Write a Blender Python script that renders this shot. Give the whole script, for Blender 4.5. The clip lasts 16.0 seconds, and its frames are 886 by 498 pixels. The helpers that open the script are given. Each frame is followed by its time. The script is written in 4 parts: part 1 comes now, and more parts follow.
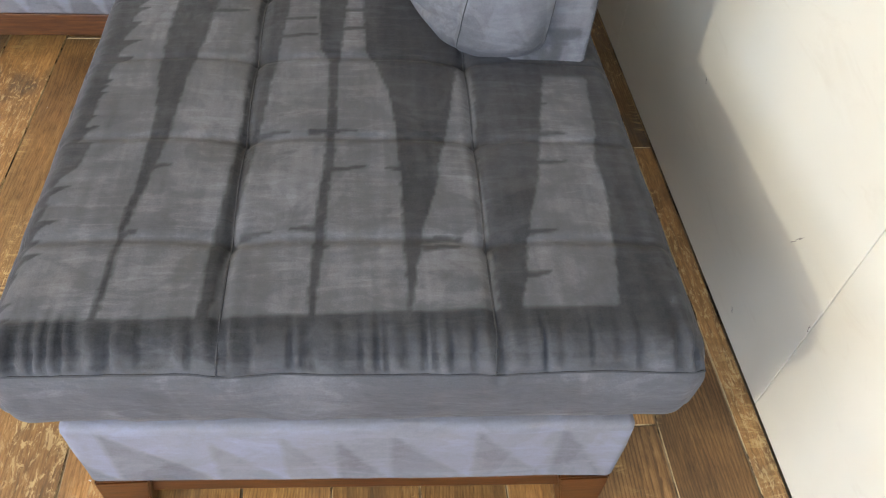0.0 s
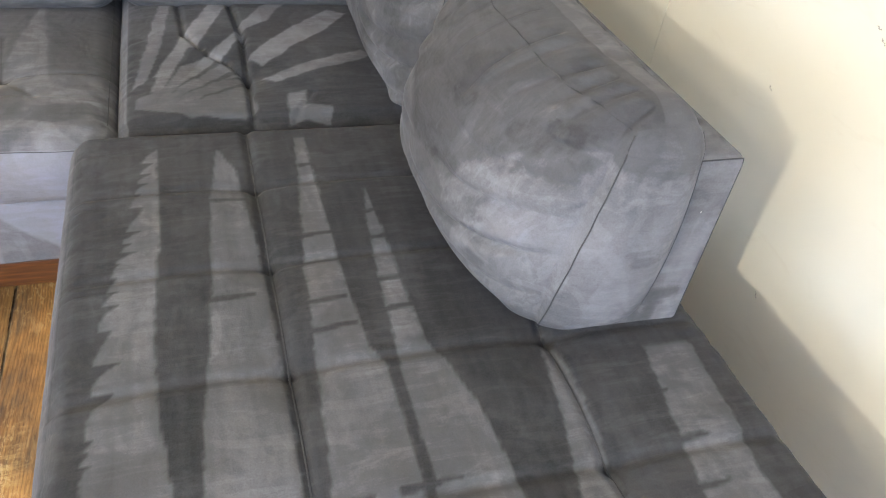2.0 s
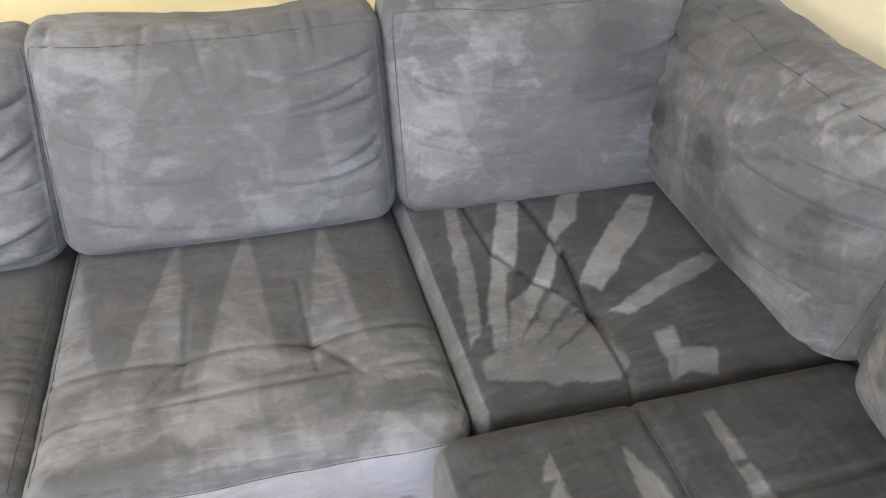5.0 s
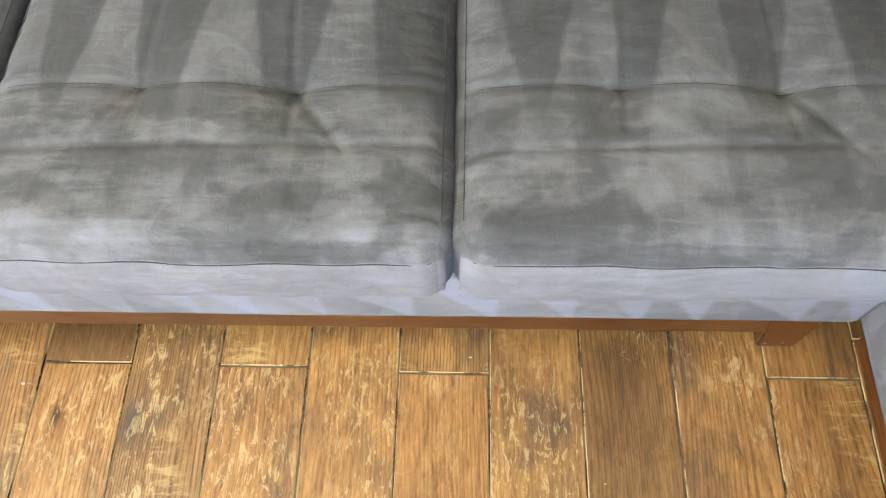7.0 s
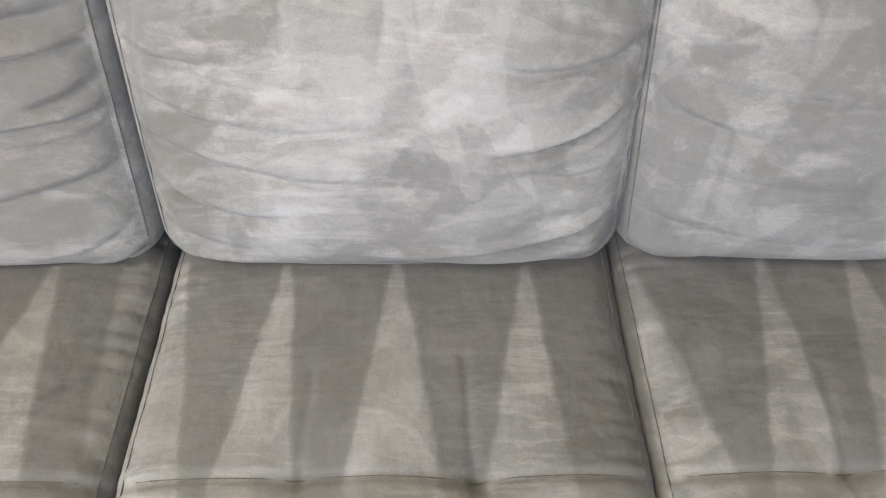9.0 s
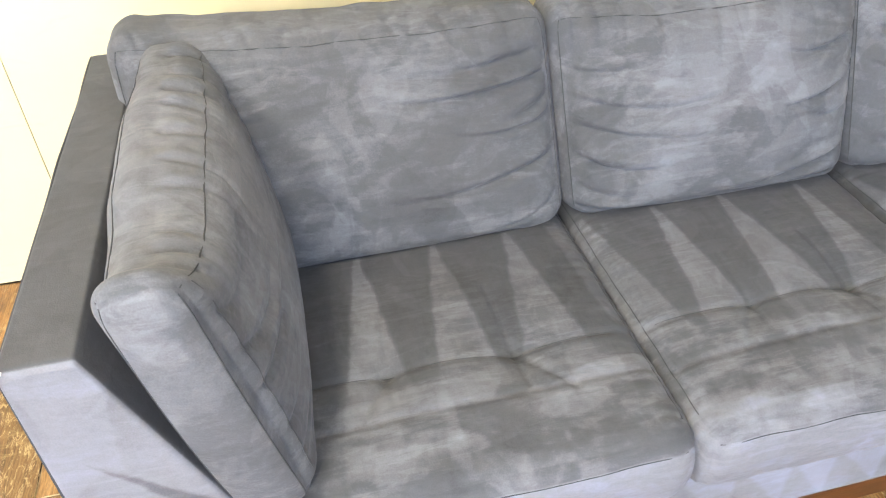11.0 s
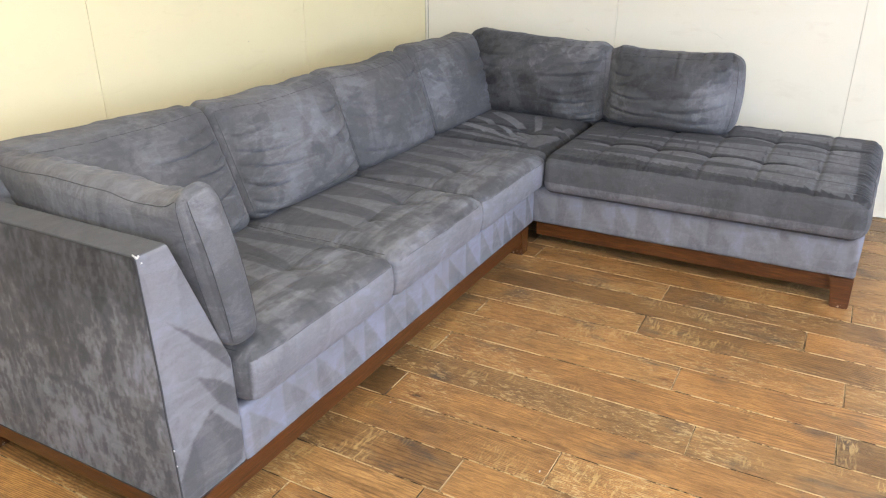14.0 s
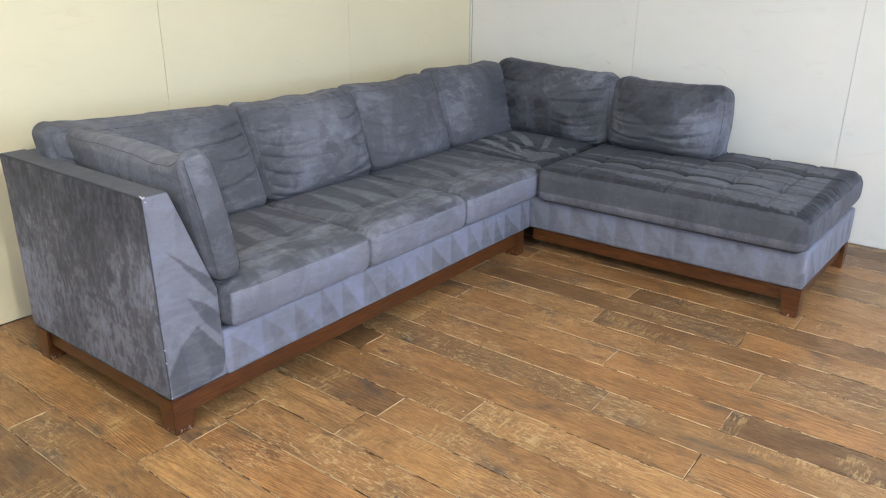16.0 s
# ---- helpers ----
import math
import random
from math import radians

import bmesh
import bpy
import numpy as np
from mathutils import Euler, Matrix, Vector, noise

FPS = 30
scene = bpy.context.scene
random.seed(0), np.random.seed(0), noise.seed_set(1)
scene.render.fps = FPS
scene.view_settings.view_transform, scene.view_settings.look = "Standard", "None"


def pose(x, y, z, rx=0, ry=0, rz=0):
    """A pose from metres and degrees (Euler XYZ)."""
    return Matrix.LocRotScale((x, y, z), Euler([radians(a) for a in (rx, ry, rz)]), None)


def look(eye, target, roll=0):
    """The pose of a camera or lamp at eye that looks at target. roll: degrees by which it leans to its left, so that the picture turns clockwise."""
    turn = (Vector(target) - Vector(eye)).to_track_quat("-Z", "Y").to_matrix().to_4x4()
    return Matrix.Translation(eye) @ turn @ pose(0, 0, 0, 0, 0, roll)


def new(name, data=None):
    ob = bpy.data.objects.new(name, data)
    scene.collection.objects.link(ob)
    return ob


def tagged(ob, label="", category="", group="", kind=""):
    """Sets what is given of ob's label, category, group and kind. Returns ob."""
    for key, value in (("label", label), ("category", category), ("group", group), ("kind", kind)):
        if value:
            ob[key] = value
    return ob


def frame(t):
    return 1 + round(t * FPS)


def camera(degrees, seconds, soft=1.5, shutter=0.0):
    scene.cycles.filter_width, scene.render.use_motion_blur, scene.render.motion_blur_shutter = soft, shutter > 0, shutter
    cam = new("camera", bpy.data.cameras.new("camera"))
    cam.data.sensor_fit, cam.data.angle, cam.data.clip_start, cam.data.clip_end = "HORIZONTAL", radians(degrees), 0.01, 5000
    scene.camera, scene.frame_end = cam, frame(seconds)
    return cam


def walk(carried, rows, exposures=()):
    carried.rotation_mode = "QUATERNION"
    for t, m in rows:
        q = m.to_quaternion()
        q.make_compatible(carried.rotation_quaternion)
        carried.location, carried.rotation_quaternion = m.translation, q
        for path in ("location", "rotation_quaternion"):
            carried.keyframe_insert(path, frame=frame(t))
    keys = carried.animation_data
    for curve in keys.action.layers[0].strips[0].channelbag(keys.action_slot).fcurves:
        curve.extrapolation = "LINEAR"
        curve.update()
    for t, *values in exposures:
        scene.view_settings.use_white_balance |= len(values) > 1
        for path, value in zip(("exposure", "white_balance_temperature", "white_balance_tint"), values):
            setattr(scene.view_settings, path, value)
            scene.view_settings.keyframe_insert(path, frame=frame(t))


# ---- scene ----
cam = camera(61.34, 16.0, soft=1.15)
PATH = [  # seconds, eye, target, roll
    (0, (0.5314, -1.9604, 1.2973), (0.6319, -1.3068, 0.5471), 5.44),
    (0.5, (0.5068, -1.8405, 1.2540), (0.6246, -1.1487, 0.5415), 6.43),
    (1, (0.3593, -1.7045, 1.2881), (0.5410, -1.0039, 0.5980), 8.39),
    (1.5, (0.2808, -1.6008, 1.2809), (0.5192, -0.8854, 0.6242), 9.02),
    (2, (0.2493, -1.4594, 1.2708), (0.5507, -0.7447, 0.6396), 9.04),
    (2.5, (0.2047, -1.2893, 1.2975), (0.5648, -0.5777, 0.6942), 8.47),
    (3, (0.1507, -1.1572, 1.3109), (0.5445, -0.4495, 0.7243), 6.64),
    (3.5, (0.0531, -0.9953, 1.3552), (0.4471, -0.2835, 0.7738), 3.74),
    (4, (-0.0614, -0.8806, 1.3550), (0.3046, -0.1306, 0.8040), 2.53),
    (4.2, (-0.0657, -0.8884, 1.3578), (0.2566, -0.1097, 0.8196), 0.90),
    (6.3, (-0.3309, -0.6229, 1.2539), (-0.2665, -0.0244, 0.4554), 3.75),
    (6.5, (-0.3453, -0.5814, 1.2493), (-0.3370, -0.0373, 0.4104), 0.53),
    (7, (-0.5239, -0.4985, 1.2590), (-0.5582, -0.0641, 0.3590), -3.53),
    (7.5, (-0.7423, -0.4367, 1.2987), (-0.7561, -0.0434, 0.3794), -2.32),
    (8, (-0.7853, -0.3518, 1.2898), (-0.7780, 0.0518, 0.3749), 0.08),
    (8.2, (-0.7890, -0.3120, 1.2824), (-0.7712, 0.1216, 0.3815), 1.26),
    (8.5, (-0.7762, -0.2973, 1.2469), (-0.7531, 0.2603, 0.4171), 1.64),
    (9, (-0.8156, -0.2322, 1.2917), (-0.7919, 0.4136, 0.5286), 1.30),
    (9.5, (-1.0433, -0.2694, 1.3409), (-1.0260, 0.4329, 0.6292), 0.72),
    (9.7, (-1.1889, -0.3048, 1.3522), (-1.1783, 0.4129, 0.6560), 0.15),
    (11.8, (-1.9686, -0.9303, 1.3899), (-1.5686, -0.2147, 0.8173), -1.93),
    (12, (-2.0682, -0.9631, 1.3860), (-1.5996, -0.2761, 0.8306), -1.40),
    (12.5, (-2.3128, -1.0399, 1.3909), (-1.6843, -0.4465, 0.8880), -0.80),
    (13, (-2.5728, -0.9980, 1.4050), (-1.8439, -0.4946, 0.9412), -0.58),
    (13.5, (-2.7964, -1.0384, 1.4392), (-2.0126, -0.5878, 1.0118), -0.24),
    (14, (-2.9829, -1.2806, 1.4111), (-2.1786, -0.8387, 1.0137), -0.27),
    (14.5, (-3.1134, -1.4423, 1.4100), (-2.3039, -0.9882, 1.0380), 0.03),
    (15, (-3.2436, -1.6005, 1.4228), (-2.4482, -1.1128, 1.0629), 0.49),
    (15.5, (-3.2410, -1.7695, 1.4379), (-2.4750, -1.2340, 1.0822), 0.60),
    (16, (-3.1677, -1.9627, 1.4109), (-2.4207, -1.3990, 1.0585), 0.56),
]
# ---- end of path ----
walk(cam, [(t, look(e, g, r)) for t, e, g, r in PATH],
     exposures=[(0, -0.34, 6650, 8), (1.5, -0.05, 6700, 8), (3, 0.08, 6900, 9), (4.2, 0.22, 7000, 9), (6.5, 0.42, 6700, 2), (7.1, 0.15, 6750, 2), (8, 0.17, 6550, 2),
                (8.5, 0.38, 6850, 4), (9, 0.6, 7400, 6), (9.5, 0.5, 7300, 6), (11.8, 0.0, 6250, 8), (13, -0.25, 6450, 9), (14.5, -0.6, 6250, 10), (16, -0.85, 5800, 10)])

# ---- world and light ----
world = bpy.data.worlds.new("world")
scene.world = world
world.use_nodes = True
wn = world.node_tree.nodes
sky = wn.new("ShaderNodeTexSky")
sky.sky_type = "NISHITA"
sky.sun_disc = False
sky.sun_elevation = radians(38)
sky.sun_rotation = radians(200)
wn["Background"].inputs["Strength"].default_value = 0.12
world.node_tree.links.new(sky.outputs["Color"], wn["Background"].inputs["Color"])


def area_lamp(name, m, sx, sy, power, color):
    d = bpy.data.lights.new(name, "AREA")
    d.shape, d.size, d.size_y, d.energy, d.color = "RECTANGLE", sx, sy, power, color
    ob = new(name, d)
    ob.matrix_world = m
    return ob


# room limits in metres
XE, YN, XW, YS, ZC = 1.300, 1.184, -5.6, -5.2, 2.75
# daylight through the glass front and through the window beside it
SOUTH_WINDOW = (-3.4, 1.1, 0.85, 2.55)
WEST_WINDOW = (-4.4, -1.6, 0.85, 2.45)
DAY = (0.56, 0.71, 1.0)
area_lamp("daylight", look((-1.15, YS + 0.02, 1.70), (-1.5, 0.0, 1.0)), 4.4, 1.7, 270, DAY)
area_lamp("daylight", look((XW + 0.02, -3.0, 1.65), (-0.5, -0.6, 0.7)), 2.8, 1.6, 190, DAY)
# a ceiling panel over the arm and a bare warm globe lamp towards the front of the room
PANEL = (-2.4, -0.45)
GLOBE = (-3.2, -3.6, 2.42)
area_lamp("panel_lamp", pose(*PANEL, ZC - 0.075), 0.28, 0.28, 42, (1.0, 0.92, 0.75))
bulb = bpy.data.lights.new("globe_lamp", "POINT")
bulb.energy, bulb.color, bulb.shadow_soft_size = 520, (1.0, 0.94, 0.82), 0.09
new("globe_lamp", bulb).location = GLOBE


# ---- materials ----
def material(name):
    m = bpy.data.materials.new(name)
    m.use_nodes = True
    nt = m.node_tree
    return m, nt, nt.nodes, nt.links, nt.nodes["Principled BSDF"]


def noise_node(nt, coord, scale, detail=4, rough=0.55, dist=0.0):
    n = nt.nodes.new("ShaderNodeTexNoise")
    n.inputs["Scale"].default_value = scale
    n.inputs["Detail"].default_value = detail
    n.inputs["Roughness"].default_value = rough
    n.inputs["Distortion"].default_value = dist
    nt.links.new(coord, n.inputs["Vector"])
    return n.outputs["Fac"]


def ramp(nt, fac, stops):
    r = nt.nodes.new("ShaderNodeValToRGB")
    els = r.color_ramp.elements
    while len(els) < len(stops):
        els.new(0.5)
    for e, (p, c) in zip(els, stops):
        e.position, e.color = p, (*c, 1) if len(c) == 3 else c
    nt.links.new(fac, r.inputs["Fac"])
    return r.outputs["Color"]


def mix(nt, kind, fac, a, b):
    n = nt.nodes.new("ShaderNodeMix")
    n.data_type = "RGBA"
    n.blend_type = kind
    for sock, v in ((n.inputs["Factor"], fac), (n.inputs["A"], a), (n.inputs["B"], b)):
        if isinstance(v, (int, float)):
            sock.default_value = v
        elif isinstance(v, tuple):
            sock.default_value = (*v, 1)
        else:
            nt.links.new(v, sock)
    return n.outputs["Result"]


def math_node(nt, op, a, b=0.0, c=0.0):
    n = nt.nodes.new("ShaderNodeMath")
    n.operation = op
    for sock, v in zip(n.inputs, (a, b, c)):
        if isinstance(v, (int, float)):
            sock.default_value = v
        else:
            nt.links.new(v, sock)
    return n.outputs[0]


def coords(nt, scale=(1, 1, 1), which="Object", shift=None):
    tc = nt.nodes.new("ShaderNodeTexCoord")
    mp = nt.nodes.new("ShaderNodeMapping")
    mp.inputs["Scale"].default_value = scale
    nt.links.new(tc.outputs[which], mp.inputs["Vector"])
    if shift is not None:
        nt.links.new(shift, mp.inputs["Location"])
    return mp.outputs["Vector"]


def bump(nt, bsdf, height, strength, dist, before=None):
    b = nt.nodes.new("ShaderNodeBump")
    b.inputs["Strength"].default_value = strength
    b.inputs["Distance"].default_value = dist
    nt.links.new(height, b.inputs["Height"])
    if before is not None:
        nt.links.new(before, b.inputs["Normal"])
    nt.links.new(b.outputs["Normal"], bsdf.inputs["Normal"])
    return b.outputs["Normal"]


def suede(name, wrinkle, stroke):
    m, nt, ns, ln, bs = material(name)
    at = ns.new("ShaderNodeAttribute")
    at.attribute_name = "pile_tone"
    v = at.outputs["Fac"]
    co = coords(nt)

    def add(v, fac, mid, amount):
        return math_node(nt, "MULTIPLY_ADD", math_node(nt, "SUBTRACT", fac, mid), amount, v)

    def edge(fac, a, w):
        return ramp(nt, fac, [(a, (0, 0, 0)), (a + w, (1, 1, 1))])

    # pile brushed one way and the other: soft clouds, then strokes with a crisp edge
    v = add(v, noise_node(nt, co, 4.0, 3, 0.5, 0.6), 0.5, 0.10)
    v = add(v, edge(noise_node(nt, coords(nt, (1, 1, 0.6)), 5.0, 4, 0.5, 1.6), 0.50, 0.04), 0.5, 0.06)
    v = add(v, edge(noise_node(nt, coords(nt, (0.6, 0.6, 2.6)), 9.0, 3, 0.5, 1.2), 0.55, 0.05), 0.3, 0.05)
    v = add(v, edge(noise_node(nt, coords(nt, (0.6, 2.8, 1.3)), 14.0, 3, 0.5, 1.0), 0.56, 0.05), 0.3, 0.045)
    v = add(v, noise_node(nt, coords(nt, (60, 14, 60)), 2.2, 4, 0.6), 0.5, 0.07)
    v = add(v, noise_node(nt, coords(nt, (12, 60, 60)), 2.4, 4, 0.6), 0.5, 0.06)
    v = add(v, noise_node(nt, co, 70.0, 3, 0.6, 0.2), 0.5, 0.10)
    # short brush strokes with torn edges, in patches
    patch = ramp(nt, noise_node(nt, co, 5.5, 2, 0.5), [(0.42, (0, 0, 0)), (0.60, (1, 1, 1))])
    across = edge(noise_node(nt, coords(nt, (7, 46, 26)), 1.5, 5, 0.68, 0.5), 0.49, 0.07)
    v = math_node(nt, "MULTIPLY_ADD", math_node(nt, "MULTIPLY", math_node(nt, "SUBTRACT", across, 0.5), patch), stroke, v)
    fine = noise_node(nt, co, 420.0, 2, 0.6)
    v = add(v, fine, 0.5, 0.16)
    col = ramp(nt, v, [(0.0, SUEDE_DARK), (0.5, SUEDE_MID), (0.76, SUEDE_PALE), (1.0, SUEDE_LIGHT)])
    ln.new(col, bs.inputs["Base Color"])
    bs.inputs["Roughness"].default_value = 0.85
    bs.inputs["Specular IOR Level"].default_value = 0.25
    bs.inputs["Sheen Weight"].default_value = 0.06
    bs.inputs["Sheen Roughness"].default_value = 0.55
    bs.inputs["Sheen Tint"].default_value = (0.92, 0.90, 1.0, 1)
    wr = noise_node(nt, coords(nt, (9, 9, 26)), 1.5, 3, 0.55, 0.3)
    n1 = bump(nt, bs, wr, wrinkle, 0.014)
    bump(nt, bs, fine, 0.25, 0.0012, n1)
    return m


# the lightest stop is bluish: window light on upright fronts put into the dye
SUEDE_DARK, SUEDE_MID = (0.0150, 0.0152, 0.0172), (0.0755, 0.0765, 0.084)
SUEDE_PALE, SUEDE_LIGHT = (0.154, 0.155, 0.172), (0.200, 0.211, 0.272)
SUEDE = suede("grey_suede", 0.30, 0.065)
TAUT = suede("taut_grey_suede", 0.10, 0.03)


def plain(name, color, rough, spec=0.4, grain=None, amount=0.25):
    m, nt, ns, ln, bs = material(name)
    fac = noise_node(nt, coords(nt), grain or 30, 5, 0.6)
    dark = tuple(c * (1 - amount) for c in color)
    ln.new(ramp(nt, fac, [(0.3, dark), (0.7, color)]), bs.inputs["Base Color"])
    bs.inputs["Roughness"].default_value = rough
    bs.inputs["Specular IOR Level"].default_value = spec
    return m


THREAD = plain("seam_thread", (0.052, 0.053, 0.058), 0.8, 0.2, 300)


def stained_wood():
    m, nt, ns, ln, bs = material("stained_wood")
    g = noise_node(nt, coords(nt, (6, 6, 70)), 2.0, 6, 0.6, 0.5)
    d = noise_node(nt, coords(nt), 9, 4)
    c = ramp(nt, g, [(0.25, (0.026, 0.007, 0.002)), (0.55, (0.086, 0.029, 0.007)), (0.8, (0.160, 0.059, 0.014))])
    c = mix(nt, "MULTIPLY", 0.5, c, ramp(nt, d, [(0.3, (0.55, 0.5, 0.5)), (0.7, (1, 1, 1))]))
    sep = ns.new("ShaderNodeSeparateXYZ")
    ln.new(coords(nt), sep.inputs[0])
    low = ramp(nt, sep.outputs[2], [(0.004, (1, 1, 1)), (0.030, (0, 0, 0))])
    chip = math_node(nt, "MULTIPLY", low, ramp(nt, noise_node(nt, coords(nt), 110, 3, 0.6, 0.5), [(0.60, (0, 0, 0)), (0.63, (1, 1, 1))]))
    c = mix(nt, "MIX", chip, c, (0.55, 0.47, 0.38))
    ln.new(c, bs.inputs["Base Color"])
    bs.inputs["Roughness"].default_value = 0.30
    bump(nt, bs, g, 0.15, 0.002)
    return m


STAIN = stained_wood()


def plank_wood():
    m, nt, ns, ln, bs = material("plank_wood")
    oi = ns.new("ShaderNodeObjectInfo")
    rnd = oi.outputs["Random"]
    off = ns.new("ShaderNodeCombineXYZ")
    for k, f in enumerate((13.0, 37.0, 71.0)):
        ln.new(math_node(nt, "MULTIPLY", rnd, f), off.inputs[k])
    sh = off.outputs[0]

    def nz(sx, sy, scale, detail=4, rough=0.55, dist=0.0):
        return noise_node(nt, coords(nt, (sx, sy, 1), "Object", sh), scale, detail, rough, dist)

    grain = nz(38, 4.5, 2.0, 7, 0.72, 1.2)
    fibre = nz(300, 26, 1.3, 5, 0.75, 0.4)
    cloud = nz(1, 0.6, 6.5, 7, 0.68, 0.8)
    # growth rings: flat-sawn arches
    warp = nz(1, 0.16, 3.4, 2, 0.4)
    ringx = ns.new("ShaderNodeSeparateXYZ")
    ln.new(coords(nt, (1, 1, 1), "Object"), ringx.inputs[0])
    ph = math_node(nt, "MULTIPLY_ADD", warp, 2.6, math_node(nt, "MULTIPLY", ringx.outputs[0], 8.0))
    ph = math_node(nt, "ADD", math_node(nt, "MULTIPLY", ph, 105.0), math_node(nt, "MULTIPLY", grain, 5.0))
    rings = math_node(nt, "MULTIPLY_ADD", math_node(nt, "SINE", ph), 0.5, 0.5)
    base = ramp(nt, grain, [(0.28, (0.170, 0.092, 0.033)), (0.5, (0.345, 0.195, 0.073)), (0.70, (0.480, 0.297, 0.120))])
    ringed = ramp(nt, nz(1, 0.4, 1.9, 2), [(0.40, (0.15,) * 3), (0.60, (0.68,) * 3)])
    base = mix(nt, "MULTIPLY", ringed, base, ramp(nt, rings, [(0.06, (0.36, 0.27, 0.20)), (0.42, (1.08, 1.08, 1.08))]))
    base = mix(nt, "MULTIPLY", 0.38, base, ramp(nt, fibre, [(0.32, (0.34, 0.27, 0.21)), (0.58, (1, 1, 1))]))
    base = mix(nt, "MULTIPLY", 0.55, base, ramp(nt, cloud, [(0.34, (0.30, 0.27, 0.27)), (0.50, (0.80, 0.78, 0.76)), (0.62, (1.08, 1.07, 1.03))]))
    tint = ramp(nt, rnd, [(0.0, (0.48, 0.45, 0.44)), (0.18, (0.88, 0.84, 0.81)), (0.42, (1.22, 1.18, 1.11)), (0.62, (1.14, 1.01, 0.89)), (0.82, (0.92, 0.87, 0.82)), (1.0, (0.62, 0.55, 0.51))])
    base = mix(nt, "MULTIPLY", 1.0, base, tint)
    # grey-black stains
    stain = math_node(nt, "MULTIPLY", ramp(nt, nz(1, 0.55, 5.2, 4, 0.6, 0.5), [(0.56, (0, 0, 0)), (0.69, (1, 1, 1))]),
                      ramp(nt, nz(40, 5, 1.4, 5, 0.7, 0.8), [(0.36, (0.25,) * 3), (0.6, (1,) * 3)]))
    base = mix(nt, "MIX", math_node(nt, "MULTIPLY", stain, 0.85), base, (0.050, 0.042, 0.036))
    base = mix(nt, "MULTIPLY", 0.42, base, ramp(nt, nz(150, 22, 1.2, 4, 0.7, 0.5), [(0.34, (0.36, 0.29, 0.24)), (0.46, (1, 1, 1)), (0.7, (1.15, 1.15, 1.15))]))
    # open pores
    base = mix(nt, "MULTIPLY", 0.3, base, ramp(nt, nz(420, 10, 1.0, 3, 0.6, 0.3), [(0.34, (0.30, 0.24, 0.20)), (0.45, (1, 1, 1))]))
    # dark splits and knots
    base = mix(nt, "MULTIPLY", 0.85, base, ramp(nt, nz(46, 3.2, 1.5, 4, 0.6, 0.7), [(0.20, (0.16, 0.12, 0.10)), (0.28, (1, 1, 1))]))
    vor = ns.new("ShaderNodeTexVoronoi")
    vor.inputs["Scale"].default_value = 3.0
    ln.new(coords(nt, (1.3, 0.6, 1), "Object", sh), vor.inputs["Vector"])
    base = mix(nt, "MULTIPLY", 0.9, base, ramp(nt, vor.outputs["Distance"], [(0.018, (0.10, 0.07, 0.06)), (0.034, (0.55, 0.42, 0.34)), (0.085, (1, 1, 1))]))
    # pale scraped patches: torn flecks along the grain, saw marks across it
    area = ramp(nt, nz(1, 0.45, 3.6, 3, 0.5), [(0.50, (0, 0, 0)), (0.60, (1, 1, 1))])
    fleck = ramp(nt, nz(34, 11, 2.6, 7, 0.78, 0.9), [(0.535, (0, 0, 0)), (0.575, (1, 1, 1))])
    area2 = ramp(nt, nz(1, 0.6, 4.4, 3, 0.5, 0.3), [(0.57, (0, 0, 0)), (0.66, (1, 1, 1))])
    saw = ramp(nt, nz(9, 34, 2.0, 5, 0.7, 0.9), [(0.50, (0, 0, 0)), (0.60, (1, 1, 1))])
    base = mix(nt, "MIX", math_node(nt, "MULTIPLY", math_node(nt, "MULTIPLY", area2, saw), 0.6), base, (0.54, 0.38, 0.165))
    base = mix(nt, "MIX", math_node(nt, "MULTIPLY", math_node(nt, "MULTIPLY", area, fleck), 0.55), base, (0.60, 0.45, 0.23))
    ln.new(base, bs.inputs["Base Color"])
    ln.new(ramp(nt, cloud, [(0.3, (0.46,) * 3), (0.7, (0.32,) * 3)]), bs.inputs["Roughness"])
    bs.inputs["Specular IOR Level"].default_value = 0.5
    n1 = bump(nt, bs, fibre, 0.30, 0.0018)
    bump(nt, bs, grain, 0.25, 0.004, n1)
    return m


PLANK = plank_wood()


def worn_edge():
    m, nt, ns, ln, bs = material("worn_plank_edge")
    geo = ns.new("ShaderNodeNewGeometry")
    f = noise_node(nt, geo.outputs["Position"], 9.0, 6, 0.75, 0.6)
    ln.new(ramp(nt, f, [(0.40, (0.025, 0.015, 0.008)), (0.46, (0.12, 0.07, 0.03)), (0.51, (0.46, 0.34, 0.18)), (0.8, (0.62, 0.48, 0.30))]), bs.inputs["Base Color"])
    bs.inputs["Roughness"].default_value = 0.8
    return m


WORN = worn_edge()


def joint_filler():
    m, nt, ns, ln, bs = material("tan_joint_filler")
    f = noise_node(nt, coords(nt), 5.0, 4, 0.7)
    ln.new(ramp(nt, f, [(0.40, (0.05, 0.03, 0.016)), (0.52, (0.30, 0.21, 0.12)), (0.8, (0.50, 0.38, 0.24))]), bs.inputs["Base Color"])
    bs.inputs["Roughness"].default_value = 0.85
    return m


GROUT = joint_filler()


